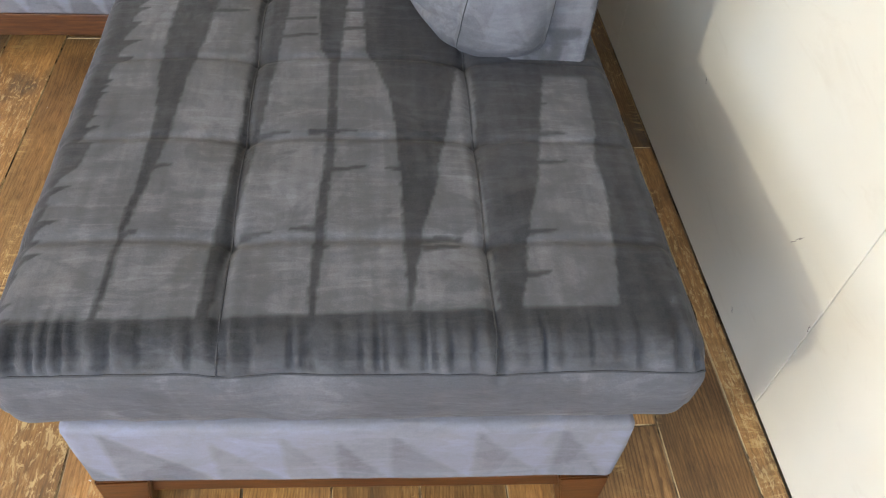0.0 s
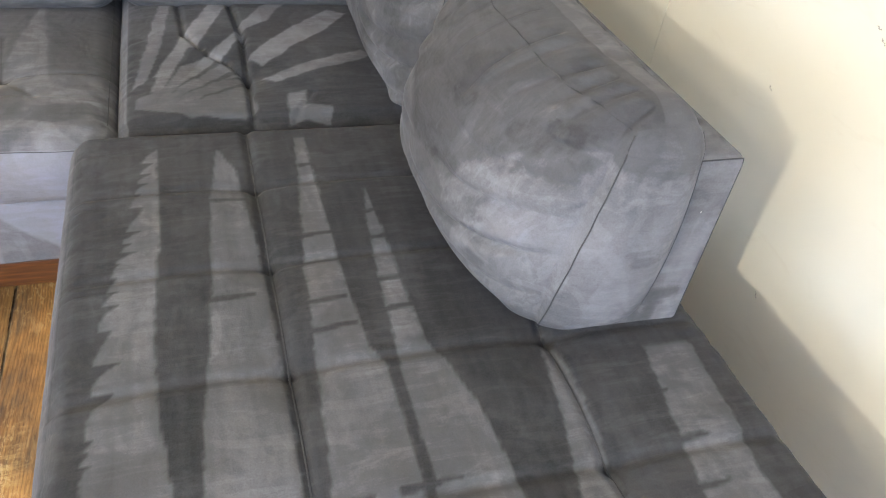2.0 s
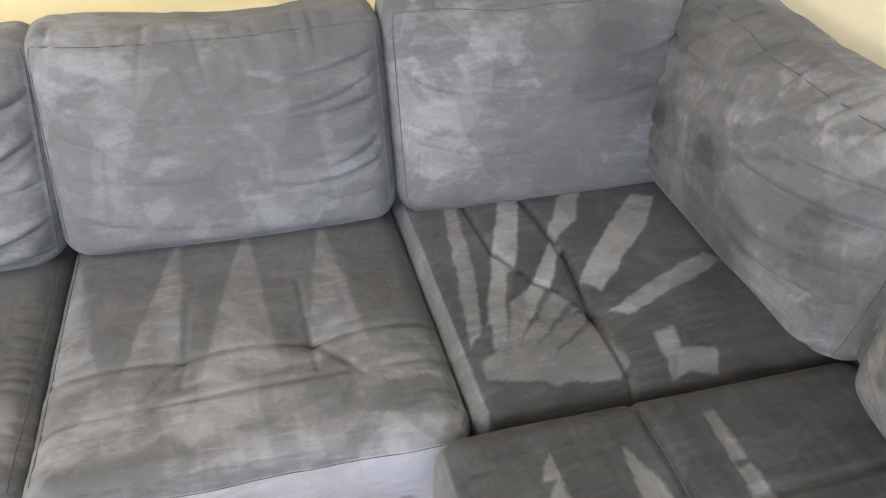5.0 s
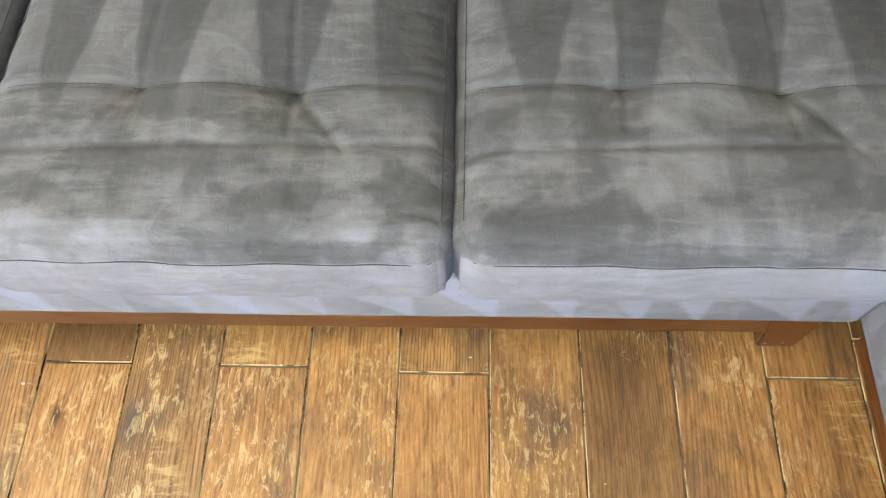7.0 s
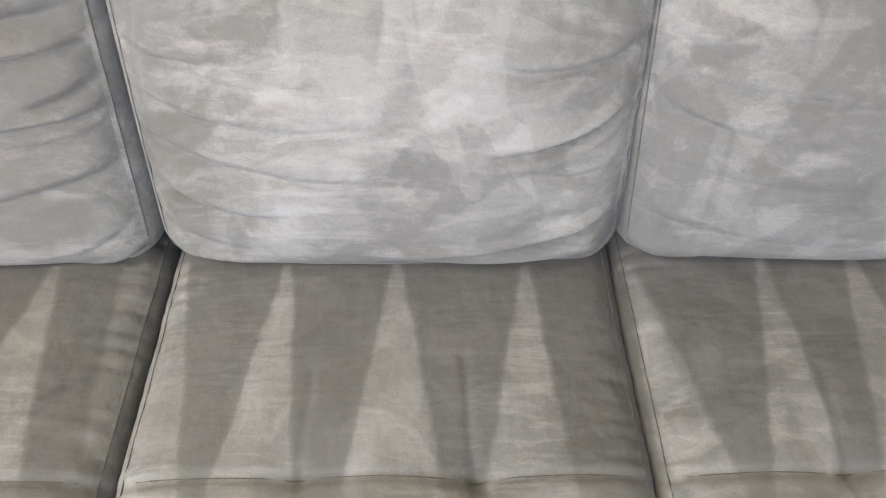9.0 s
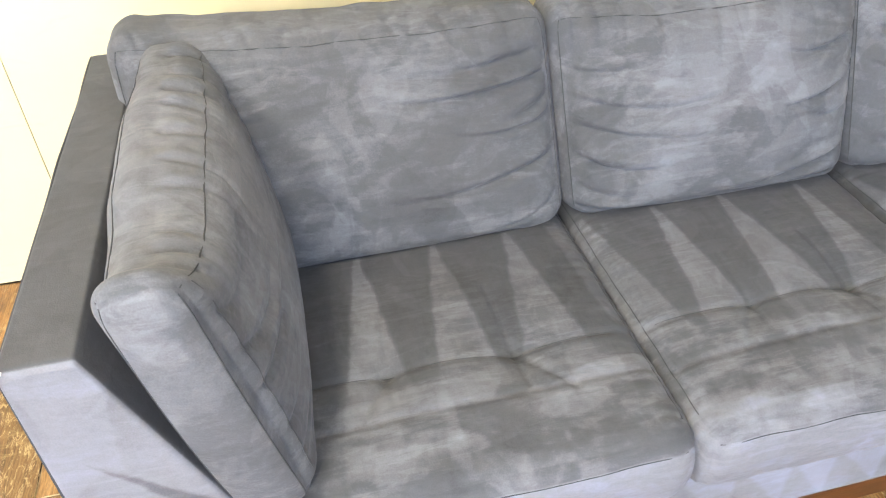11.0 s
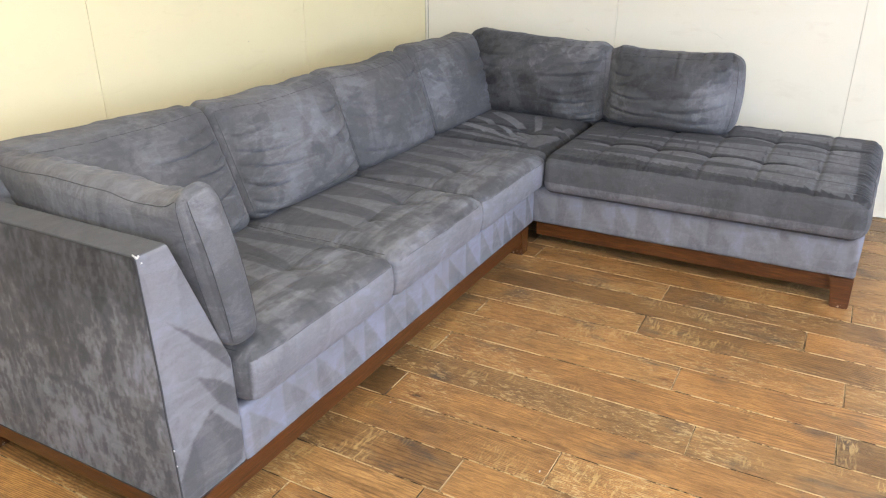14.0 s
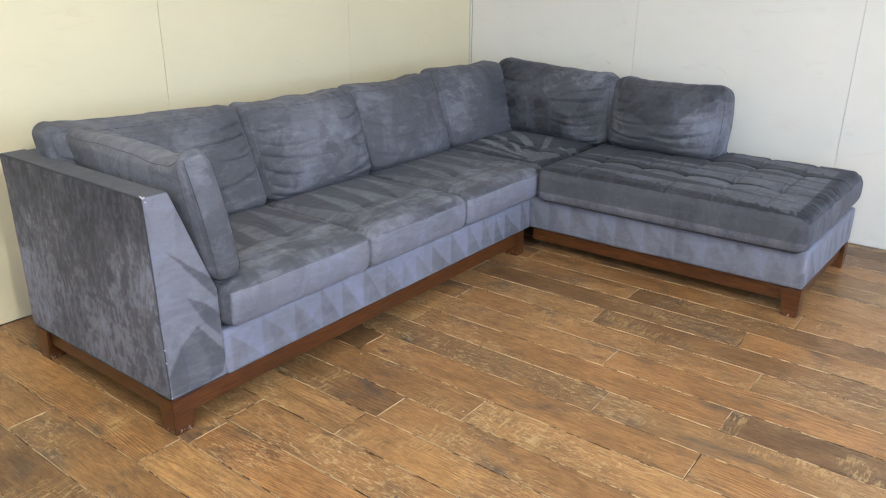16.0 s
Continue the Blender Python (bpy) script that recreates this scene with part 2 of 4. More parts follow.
def painted(name, color):
    m, nt, ns, ln, bs = material(name)
    co = coords(nt)
    blot = noise_node(nt, co, 2.3, 4, 0.6)
    fine = noise_node(nt, co, 160, 3, 0.6)
    smear = noise_node(nt, coords(nt, (1, 1, 3)), 5.0, 5, 0.65, 1.0)
    c = ramp(nt, blot, [(0.3, tuple(v * 0.955 for v in color)), (0.7, color)])
    c = mix(nt, "MULTIPLY", 0.5, c, ramp(nt, smear, [(0.28, (0.90, 0.87, 0.84)), (0.42, (1, 1, 1))]))
    ln.new(c, bs.inputs["Base Color"])
    bs.inputs["Roughness"].default_value = 0.55
    bs.inputs["Specular IOR Level"].default_value = 0.35
    bump(nt, bs, fine, 0.06, 0.001)
    return m


CREAM = painted("cream_paint", (0.68, 0.60, 0.375))
OFFWHITE = painted("off_white_paint", (0.72, 0.68, 0.575))
WHITE = painted("ceiling_paint", (0.80, 0.79, 0.76))
DARKGAP = plain("joint_shadow_gap", (0.52, 0.48, 0.38), 0.8)
METAL = plain("grey_metal", (0.35, 0.35, 0.36), 0.4)
GLASS, gnt, gns, gln, gbs = material("window_glass")
gbs.inputs["Transmission Weight"].default_value = 1.0
gbs.inputs["Roughness"].default_value = 0.0
LIT, lnt, lns, lln, lbs = material("panel_diffuser")
lbs.inputs["Emission Color"].default_value = (1.0, 0.86, 0.66, 1)
lbs.inputs["Emission Strength"].default_value = 3.0


# ---- mesh helpers ----
def link(name, mesh, mats, parent=None, label=""):
    for m in mats:
        mesh.materials.append(m)
    ob = new(name, mesh)
    ob.parent = parent
    if label:
        ob["label"] = label
    return ob


def part(name, bm, mat, parent=None, label=""):
    me = bpy.data.meshes.new(name)
    bm.to_mesh(me)
    bm.free()
    return link(name, me, [mat], parent, label)


def add_box(bm, x0, x1, y0, y1, z0, z1, bevel=0.0):
    vs = [bm.verts.new((x, y, z)) for x in (x0, x1) for y in (y0, y1) for z in (z0, z1)]
    fs = [bm.faces.new([vs[i] for i in q]) for q in
          ((0, 1, 3, 2), (4, 6, 7, 5), (0, 4, 5, 1), (2, 3, 7, 6), (0, 2, 6, 4), (1, 5, 7, 3))]
    if bevel:
        es = {e for f in fs for e in f.edges}
        bmesh.ops.bevel(bm, geom=list(es), offset=bevel, segments=2, affect="EDGES", profile=0.6)


def box_part(name, x0, x1, y0, y1, z0, z1, mat, parent=None, bevel=0.0, label=""):
    bm = bmesh.new()
    add_box(bm, x0, x1, y0, y1, z0, z1, bevel)
    return part(name, bm, mat, parent, label)


def structure(ob, label, category):
    return tagged(ob, label, category, kind="structure")


# ---- noise on arrays ----
def vnoise(p, seed=0):
    """Smooth value noise, 0 to 1, at the rows of p."""
    p = np.asarray(p, float)
    i = np.floor(p).astype(np.int64)
    f = p - i
    f = f * f * (3 - 2 * f)
    out = np.zeros(len(p))
    for dx in (0, 1):
        for dy in (0, 1):
            for dz in (0, 1):
                h = (i[:, 0] + dx) * 374761393 + (i[:, 1] + dy) * 668265263 + (i[:, 2] + dz) * 2147483647 + seed * 974711
                h = (h ^ (h >> 13)) * 1274126177
                h = (h ^ (h >> 16)) & 0xFFFF
                w = (f[:, 0] if dx else 1 - f[:, 0]) * (f[:, 1] if dy else 1 - f[:, 1]) * (f[:, 2] if dz else 1 - f[:, 2])
                out += w * h / 65535.0
    return out


def fbm(p, seed=0, octaves=3):
    v, a, s = 0.0, 0.5, 1.0
    for k in range(octaves):
        v = v + a * vnoise(np.asarray(p) * s, seed + 17 * k)
        a, s = a * 0.5, s * 2.03
    return v / (1 - 0.5 ** octaves)


def sstep(a, b, x):
    t = np.clip((x - a) / (b - a), 0, 1)
    return t * t * (3 - 2 * t)


def inside(x, y, pts, soft=0.004):
    """1 inside the convex polygon pts, 0 outside, with a soft edge."""
    n = len(pts)
    area = sum(pts[i][0] * pts[(i + 1) % n][1] - pts[(i + 1) % n][0] * pts[i][1] for i in range(n))
    d = np.full(len(x), 9.0)
    for i in range(n):
        (ax, ay), (bx, by) = pts[i], pts[(i + 1) % n]
        ln_ = math.hypot(bx - ax, by - ay) or 1e-9
        s = ((bx - ax) * (y - ay) - (by - ay) * (x - ax)) / ln_ * (1 if area > 0 else -1)
        d = np.minimum(d, s)
    return sstep(-soft, soft, d)


# ---- upholstery ----
def lattice(n):
    """Grid points and quads on the surface of a box of n[0] x n[1] x n[2] cells."""
    keys, quads = [], []
    for ax in range(3):
        b, c = (ax + 1) % 3, (ax + 2) % 3
        gb, gc = np.meshgrid(np.arange(n[b] + 1), np.arange(n[c] + 1), indexing="ij")
        for side in (0, n[ax]):
            k = np.zeros((gb.size, 3), np.int64)
            k[:, ax], k[:, b], k[:, c] = side, gb.ravel(), gc.ravel()
            idx = np.arange(gb.size).reshape(gb.shape) + sum(len(q) for q in keys)
            q = np.stack([idx[:-1, :-1], idx[1:, :-1], idx[1:, 1:], idx[:-1, 1:]], -1).reshape(-1, 4)
            quads.append(q if side else q[:, ::-1])
            keys.append(k)
    keys, quads = np.concatenate(keys), np.concatenate(quads)
    code = (keys[:, 0] * 4096 + keys[:, 1]) * 4096 + keys[:, 2]
    u, first, inv = np.unique(code, return_index=True, return_inverse=True)
    return keys[first], inv.reshape(-1)[quads]


def rounded(p, lo, hi, r):
    """Moves points of the box's surface onto the box with its edges rounded by r."""
    r = np.minimum(r, (hi - lo) / 2 * 0.98)
    q = np.clip(p, lo + r, hi - r)
    d = (p - q) / r
    n = np.linalg.norm(d, axis=1, keepdims=True)
    n[n < 1e-9] = 1
    return q + d / n * r


def padded(name, lo, hi, r, res, shape, pile_tone, parent, label="", mat=None, seams=(), seam_r=0.0012):
    """An upholstered block between lo and hi: shape bends it; its tone (0 dark, 1 light) is the lie of its pile plus
    painted light and shade.
    """
    lo, hi = np.array(lo, float), np.array(hi, float)
    r = np.broadcast_to(np.array(r, float), (3,))
    n = np.maximum(2, np.ceil((hi - lo) / res).astype(int))
    keys, quads = lattice(n)
    raw = lo + (hi - lo) * keys / n
    pts = shape(rounded(raw, lo, hi, r), raw) if shape else rounded(raw, lo, hi, r)
    me = bpy.data.meshes.new(name)
    me.from_pydata(pts.tolist(), [], quads.tolist())
    me.polygons.foreach_set("use_smooth", np.ones(len(quads), bool))
    a = me.attributes.new("pile_tone", "FLOAT", "POINT")
    a.data.foreach_set("value", np.clip(pile_tone(raw, pts), 0, 1).astype(np.float32))
    me.update()
    ob = link(name, me, [mat or SUEDE], parent, label)
    for path in seams:
        path = np.array(path, float)
        sm = shape(rounded(path, lo, hi, r), path) if shape else rounded(path, lo, hi, r)
        for _ in range(4):
            sm[1:-1] = 0.5 * sm[1:-1] + 0.25 * (sm[:-2] + sm[2:])
        tube("seam", sm, seam_r, THREAD, ob)
    return ob


def tube(name, path, rad, mat, parent=None, sides=5, label=""):
    path = np.asarray(path, float)
    d = np.gradient(path, axis=0)
    d /= np.linalg.norm(d, axis=1, keepdims=True) + 1e-12
    ref = np.where(np.abs(d[:, 2:3]) > 0.9, [[1.0, 0, 0]], [[0, 0, 1.0]])
    a = np.cross(d, ref)
    a /= np.linalg.norm(a, axis=1, keepdims=True) + 1e-12
    b = np.cross(d, a)
    vs, fs = [], []
    for k in range(sides):
        w = 2 * math.pi * k / sides
        vs.append(path + rad * (math.cos(w) * a + math.sin(w) * b))
    vs = np.stack(vs, 1).reshape(-1, 3)
    for i in range(len(path) - 1):
        for k in range(sides):
            j = (k + 1) % sides
            fs.append((i * sides + k, i * sides + j, (i + 1) * sides + j, (i + 1) * sides + k))
    me = bpy.data.meshes.new(name)
    me.from_pydata(vs.tolist(), [], fs)
    return link(name, me, [mat], parent, label)


def crease(x, z, x0, z0, x1, z1, bow, depth, wid):
    """Depth of one fold in the cloth that runs from x0, z0 and dies out at x1, z1."""
    t = (x - x0) / (x1 - x0)
    tc = np.clip(t, 0, 1)
    d = z - (z0 + (z1 - z0) * tc + bow * 4 * tc * (1 - tc))
    on = sstep(0.0, 0.10, t) * (1 - tc) ** 0.6
    return depth * on * (np.exp(-np.abs(d) / wid * 1.3) - 0.5 * np.exp(-((d - 2.4 * wid) / (1.8 * wid)) ** 2) - 0.25 * np.exp(-((d + 2.2 * wid) / (1.6 * wid)) ** 2))


def line(a, b, n=60):
    return [tuple(a[k] + (b[k] - a[k]) * i / n for k in range(3)) for i in range(n + 1)]


# ---- room ----
T = 0.12
wall_north = structure(box_part("wall_north", XW - T, XE + T, YN + 0.008, YN + T, 0, ZC, DARKGAP), "cream painted panel wall behind the sofa", "wall")
wall_east = structure(box_part("wall_east", XE + 0.008, XE + T, YS - T, YN + 0.008, 0, ZC, DARKGAP), "off-white painted panel wall beside the chaise", "wall")
ceiling = structure(box_part("ceiling", XW - T, XE + T, YS - T, YN + T, ZC, ZC + 0.1, WHITE), "flat white ceiling", "ceiling")


def wall_panels(wall, north):
    edge = XE - 0.0 if north else YN
    first = 0.08 if north else -0.044
    stop = XW if north else YS
    cuts = [edge - 0.014]
    k = first
    while k > stop + 0.1:
        cuts.append(k)
        k -= 1.22
    cuts.append(stop)
    for a, b in zip(cuts, cuts[1:]):
        bm = bmesh.new()
        g = 0.0009
        if north:
            add_box(bm, b + g, a - g, YN, YN + 0.007, 0.004, ZC - 0.002, 0.0015)
        else:
            add_box(bm, XE, XE + 0.007, b + g, a - g, 0.004, ZC - 0.002, 0.0015)
        part("panel", bm, CREAM if north else OFFWHITE, wall)


wall_panels(wall_north, True)
wall_panels(wall_east, False)
structure(box_part("trim", XE - 0.013, XE - 0.001, YN - 0.010, YN - 0.001, 0.0, ZC - 0.002, OFFWHITE, bevel=0.002), "narrow painted corner trim strip", "trim")

# walls with wide glazed openings; u runs along the wall, v through it
def glazed_wall(name, label, u0, u1, v, opening, bays, flip, win_name):
    a0, a1, z0, z1 = opening

    def put(bm, ua, ub, va, vb, za, zb):
        if flip:
            add_box(bm, v - vb, v - va, ua, ub, za, zb)
        else:
            add_box(bm, ua, ub, v - vb, v - va, za, zb)

    bm = bmesh.new()
    put(bm, u0, a0, 0, T, 0, ZC)
    put(bm, a1, u1, 0, T, 0, ZC)
    put(bm, a0, a1, 0, T, 0, z0)
    put(bm, a0, a1, 0, T, z1, ZC)
    structure(part(name, bm, OFFWHITE), label, "wall")
    win = structure(new(win_name), "wide shop window with grey metal frame", "window")
    for k in range(bays + 1):
        bm = bmesh.new()
        u = a0 + 0.03 + (a1 - a0 - 0.06) * k / bays
        put(bm, u - 0.028, u + 0.028, 0.03, 0.09, z0 + 0.06, z1 - 0.06)
        part("mullion", bm, METAL, win)
    for za, zb in ((z0, z0 + 0.058), (z1 - 0.058, z1)):
        bm = bmesh.new()
        put(bm, a0, a1, 0.032, 0.088, za, zb)
        part("window_frame", bm, METAL, win)
    for k in range(bays):
        bm = bmesh.new()
        ua = a0 + 0.03 + (a1 - a0 - 0.06) * k / bays
        put(bm, ua + 0.03, ua + (a1 - a0 - 0.06) / bays - 0.03, 0.057, 0.063, z0 + 0.06, z1 - 0.06)
        pane = part("pane", bm, GLASS, win)
        pane.visible_shadow = False


glazed_wall("wall_south", "off-white wall with a wide shop window", XW - T, XE + 0.008, YS, SOUTH_WINDOW, 4, False, "window_1")
glazed_wall("wall_west", "off-white wall with a wide window", YS, YN + 0.008, XW, WEST_WINDOW, 3, True, "window_2")
ground = structure(box_part("ground", -90, 90, -120, 90, -0.3, -0.062, GROUT), "pale paved ground outside", "ground")
lamp = tagged(new("ceiling_light"), "flat warm white ceiling panel light", "ceiling light")
lamp.location = (*PANEL, ZC)
box_part("frame", -0.28, 0.28, -0.28, 0.28, -0.05, -0.002, METAL, lamp)
box_part("diffuser", -0.25, 0.25, -0.25, 0.25, -0.058, -0.051, LIT, lamp)


def turned(name, profile, mat, parent, label="", sides=32):
    """A body of revolution about z from (radius, height) pairs."""
    bm = bmesh.new()
    rings = [[bm.verts.new((r * math.cos(2 * math.pi * k / sides), r * math.sin(2 * math.pi * k / sides), z)) for k in range(sides)] for r, z in profile]
    for lo_, hi_ in zip(rings, rings[1:]):
        for k in range(sides):
            j = (k + 1) % sides
            bm.faces.new((lo_[k], lo_[j], hi_[j], hi_[k])).smooth = True
    bm.faces.new(rings[0][::-1])
    bm.faces.new(rings[-1])
    return part(name, bm, mat, parent, label)


pendant = tagged(new("pendant_lamp"), "warm white glass globe hanging on a short grey rod", "pendant lamp")
pendant.location = (GLOBE[0], GLOBE[1], ZC)
turned("ceiling_rose", [(0.060, -0.030), (0.060, -0.002)], METAL, pendant)
turned("rod", [(0.010, -0.170), (0.010, -0.031)], METAL, pendant)
drop = GLOBE[2] - ZC
globe = turned("globe", [(0.13 * math.sin(math.radians(w)), drop - 0.13 * math.cos(math.radians(w))) for w in range(4, 168, 8)], LIT, pendant, "glowing warm white glass globe")
globe.visible_shadow = False

# ---- sofa ----
sofa = tagged(new("sectional_sofa"), "L-shaped grey suede sectional sofa with chaise and dark wooden legs", "sofa")
XL, XB, YF, YB = -2.068, 0.09, -0.075, 0.81      # outer arm side, chaise side, front, back
YC, XR = -1.425, 0.95                           # chaise foot, chaise outer side
ZB = 0.132


def flat_nap(v, mott=0.5, sc=9.0, seed=3):
    def f(raw, p):
        return v + mott * (fbm(p * sc, seed) - 0.5) * 2
    return f


def teeth(along, z, start, pitch, h0, h1, lean, seed):
    """Dark triangles brushed into the pile along a base: upright edge on one side, slant on the other."""
    along = along + 0.07 * (vnoise(np.stack([along * 7, along * 0, along * 0], 1), seed + 40) - 0.5)
    k = (along - start) / pitch
    jit = vnoise(np.stack([np.floor(k), np.full(len(k), 3.3), np.full(len(k), 0.7)], 1), seed)
    u = k - np.floor(k)
    zz = (z - h0) / (h1 - h0) / (0.75 + 0.4 * jit)
    edge = 1 - u * (0.95 + 0.25 * jit) if lean > 0 else u * (0.95 + 0.25 * jit)
    return sstep(-0.04, 0.04, edge - zz)


def base_nap_and_light(axis, start, pitch, lean, seed, depth=0.22):
    def f(raw, p):
        s = raw[:, axis]
        dark = teeth(s, raw[:, 2], start, pitch, 0.14, 0.30, lean, seed)
        dark = dark * (0.6 + 0.4 * sstep(0.35, 0.6, vnoise(np.stack([s * 3.1, s * 0, s * 0], 1), seed + 60)))
        # high ground value paints window light on the fronts; the triangles are brushed pile
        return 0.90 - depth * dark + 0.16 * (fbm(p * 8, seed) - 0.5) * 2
    return f


def soft_box(amount=0.004, seed=1):
    def f(p, raw):
        q = p.copy()
        n = (fbm(p * 6, seed) - 0.5) * 2 * amount
        c = (raw.min(0) + raw.max(0)) / 2
        h = (raw.max(0) - raw.min(0)) / 2
        u = (raw - c) / h
        side = np.abs(u) > 0.999
        for ax in range(3):
            q[:, ax] += np.where(side[:, ax], np.sign(u[:, ax]) * n, 0)
        return q
    return f


# the chaise is a little out of square: its foot runs askew
def askew(x, y, d0, d1):
    w = np.clip((-0.5 - y) / 0.9, 0, 1)
    t = np.clip((x - XB) / (XR - XB), 0, 1)
    return (d0 + (d1 - d0) * t) * w


def chaise_base_shape(p, raw):
    q = soft_box(0.003, 4)(p, raw)
    q[:, 0] += askew(q[:, 0], q[:, 1], 0.0, -0.022)
    q[:, 1] += askew(q[:, 0], q[:, 1], 0.0, -0.034)
    return q


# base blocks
padded("base", (-1.8535, YF - 0.003, ZB), (XB - 0.004, YB - 0.01, 0.292), (0.002, 0.006, 0.010), 0.010, soft_box(0.002, 2), base_nap_and_light(0, -1.80, 0.118, 1, 5), sofa, mat=TAUT)
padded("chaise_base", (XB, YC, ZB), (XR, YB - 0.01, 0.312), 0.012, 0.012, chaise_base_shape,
       lambda raw, p: np.where(np.abs(raw[:, 1] - YC) < 0.02, base_nap_and_light(0, 0.16, 0.112, 1, 8)(raw, p) - 0.06, base_nap_and_light(1, -1.40, 0.135, -1, 9, 0.14)(raw, p) - 0.10), sofa, mat=TAUT)


# arm: upright outside, slanting inside
def arm_shape(p, raw):
    q = p.copy()
    top = np.clip((p[:, 2] - 0.44) / 0.35, 0, 1)
    q[:, 0] = XL + (p[:, 0] - XL) * (1 - 0.60 * top)
    q[:, 1] += 0.013 * np.clip(1 - (raw[:, 1] - YF) / 0.2, 0, 1) * np.clip((p[:, 2] - 0.2) / 0.6, 0, 1)
    q[:, 0] += np.where(raw[:, 0] < XL + 0.001, (fbm(p * 5, 21) - 0.5) * 0.008, 0)
    return q


ARM_MARKS = [[(-1.964, 0.449), (-1.896, 0.404), (-1.851, 0.354), (-1.863, 0.282), (-1.920, 0.355)],
             [(-1.942, 0.347), (-1.845, 0.213), (-1.870, 0.150), (-1.965, 0.135), (-2.060, 0.143), (-2.064, 0.217), (-2.004, 0.306)],
             [(-2.021, 0.620), (-1.862, 0.476), (-1.861, 0.410), (-1.951, 0.530)]]


def arm_nap_and_light(raw, p):
    # outer side: mottled, darker towards the top and paler low down
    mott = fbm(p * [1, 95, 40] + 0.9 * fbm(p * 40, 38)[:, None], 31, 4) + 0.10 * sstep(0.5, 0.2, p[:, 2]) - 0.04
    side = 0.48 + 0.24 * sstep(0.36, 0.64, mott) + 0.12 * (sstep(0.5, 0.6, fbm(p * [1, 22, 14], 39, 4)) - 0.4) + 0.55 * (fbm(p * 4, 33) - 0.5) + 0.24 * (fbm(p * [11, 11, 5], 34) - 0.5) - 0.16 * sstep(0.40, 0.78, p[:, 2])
    x, z = p[:, 0], p[:, 2]
    jx, jz = x + 0.008 * (fbm(p * 30, 36) - 0.5), z + 0.008 * (fbm(p * 30, 37) - 0.5)
    marks = np.max([inside(jx, jz, m) for m in ARM_MARKS], axis=0)
    # front face paler than the side: window light painted into its tone
    front = 0.77 - 0.24 * marks + 0.25 * (fbm(p * 7, 35) - 0.5)
    return np.where(raw[:, 1] < YF + 0.002, front, np.where(raw[:, 0] < XL + 0.002, side, 0.42))


padded("arm", (XL, YF, ZB), (-1.852, YB, 0.793), (0.010, 0.010, 0.010), 0.0055, arm_shape, arm_nap_and_light, sofa, "wedge-shaped sofa arm in mottled grey suede", mat=TAUT,
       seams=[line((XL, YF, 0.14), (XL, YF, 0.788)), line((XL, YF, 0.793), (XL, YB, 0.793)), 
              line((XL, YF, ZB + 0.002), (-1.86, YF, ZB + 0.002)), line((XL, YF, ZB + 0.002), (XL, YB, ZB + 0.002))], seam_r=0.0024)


def back_shape_n(p, raw):
    q = p.copy()
    t = np.clip((p[:, 2] - 0.32) / 0.47, 0, 1)
    q[:, 1] = YB - (YB - p[:, 1]) * (1 - 0.55 * t)
    return q


def back_shape_e(p, raw):
    q = p.copy()
    t = np.clip((p[:, 2] - 0.32) / 0.47, 0, 1)
    q[:, 0] = XR - (XR - p[:, 0]) * (1 - 0.55 * t)
    return q


padded("back_rest", (-1.99, 0.62, 0.30), (XR, YB, 0.788), 0.012, 0.016, back_shape_n, flat_nap(0.4), sofa)
padded("chaise_back_rest", (0.76, -0.787, 0.30), (XR, 0.60, 0.784), 0.012, 0.012, back_shape_e,
       lambda raw, p: 0.66 + 0.30 * (fbm(p * 14, 41) - 0.5) - 0.22 * sstep(0.55, 0.66, fbm(p * 26, 43)), sofa,
       seams=[line((XR, -0.787, 0.48), (XR, -0.787, 0.784)), line((0.76, -0.787, 0.784), (XR, -0.787, 0.784))])


# rails and legs of stained wood
def rail(x0, x1, y0, y1, z0=0.064):
    return box_part("rail", x0, x1, y0, y1, z0, ZB - 0.002, STAIN, sofa, 0.003, "dark reddish-brown stained wooden rail")


rail(XL + 0.07, -0.03, YF + 0.004, YF + 0.030)
rail(XL + 0.016, XL + 0.04, YF + 0.07, YB - 0.07)
rail(XB + 0.024, XB + 0.048, YC + 0.07, YF - 0.01, 0.064)
foot_rail = rail(XB + 0.07, XR - 0.07, YC + 0.020, YC + 0.044)
for v in foot_rail.data.vertices:
    v.co.y -= 0.034 * (v.co.x - XB) / (XR - XB)
rail(XR - 0.03, XR - 0.006, YC + 0.09, YB - 0.09)


def leg(x, y, dx, dy):
    """A block leg at the outer corner x, y; dx, dy point inwards. Its inner sides taper."""
    bm = bmesh.new()
    w, f = 0.086, 0.066
    vs = []
    for z, s in ((0.0, f), (0.05, 0.072), (ZB - 0.002, w)):
        vs.append([bm.verts.new((x + dx * (0.002 + a * s), y + dy * (0.002 + b * s), z)) for a, b in ((0, 0), (1, 0), (1, 1), (0, 1))])
    for lo_, hi_ in zip(vs, vs[1:]):
        for k in range(4):
            j = (k + 1) % 4
            bm.faces.new((lo_[k], lo_[j], hi_[j], hi_[k]))
    bm.faces.new(vs[0][::-1])
    bm.faces.new(vs[-1])
    bmesh.ops.recalc_face_normals(bm, faces=bm.faces)
    bmesh.ops.bevel(bm, geom=list(bm.edges), offset=0.003, segments=2, affect="EDGES")
    return part("leg", bm, STAIN, sofa, "dark reddish-brown tapered wooden leg")


for args in ((XL, YF, 1, 1), (XL, YB - 0.01, 1, -1), (0.044, YF, -1, 1), (XB, YC, 1, 1), (XR - 0.022, YC - 0.032, -1, 1), (XR, YB - 0.01, -1, -1), (0.044, YB - 0.01, -1, -1)):
    leg(*args)


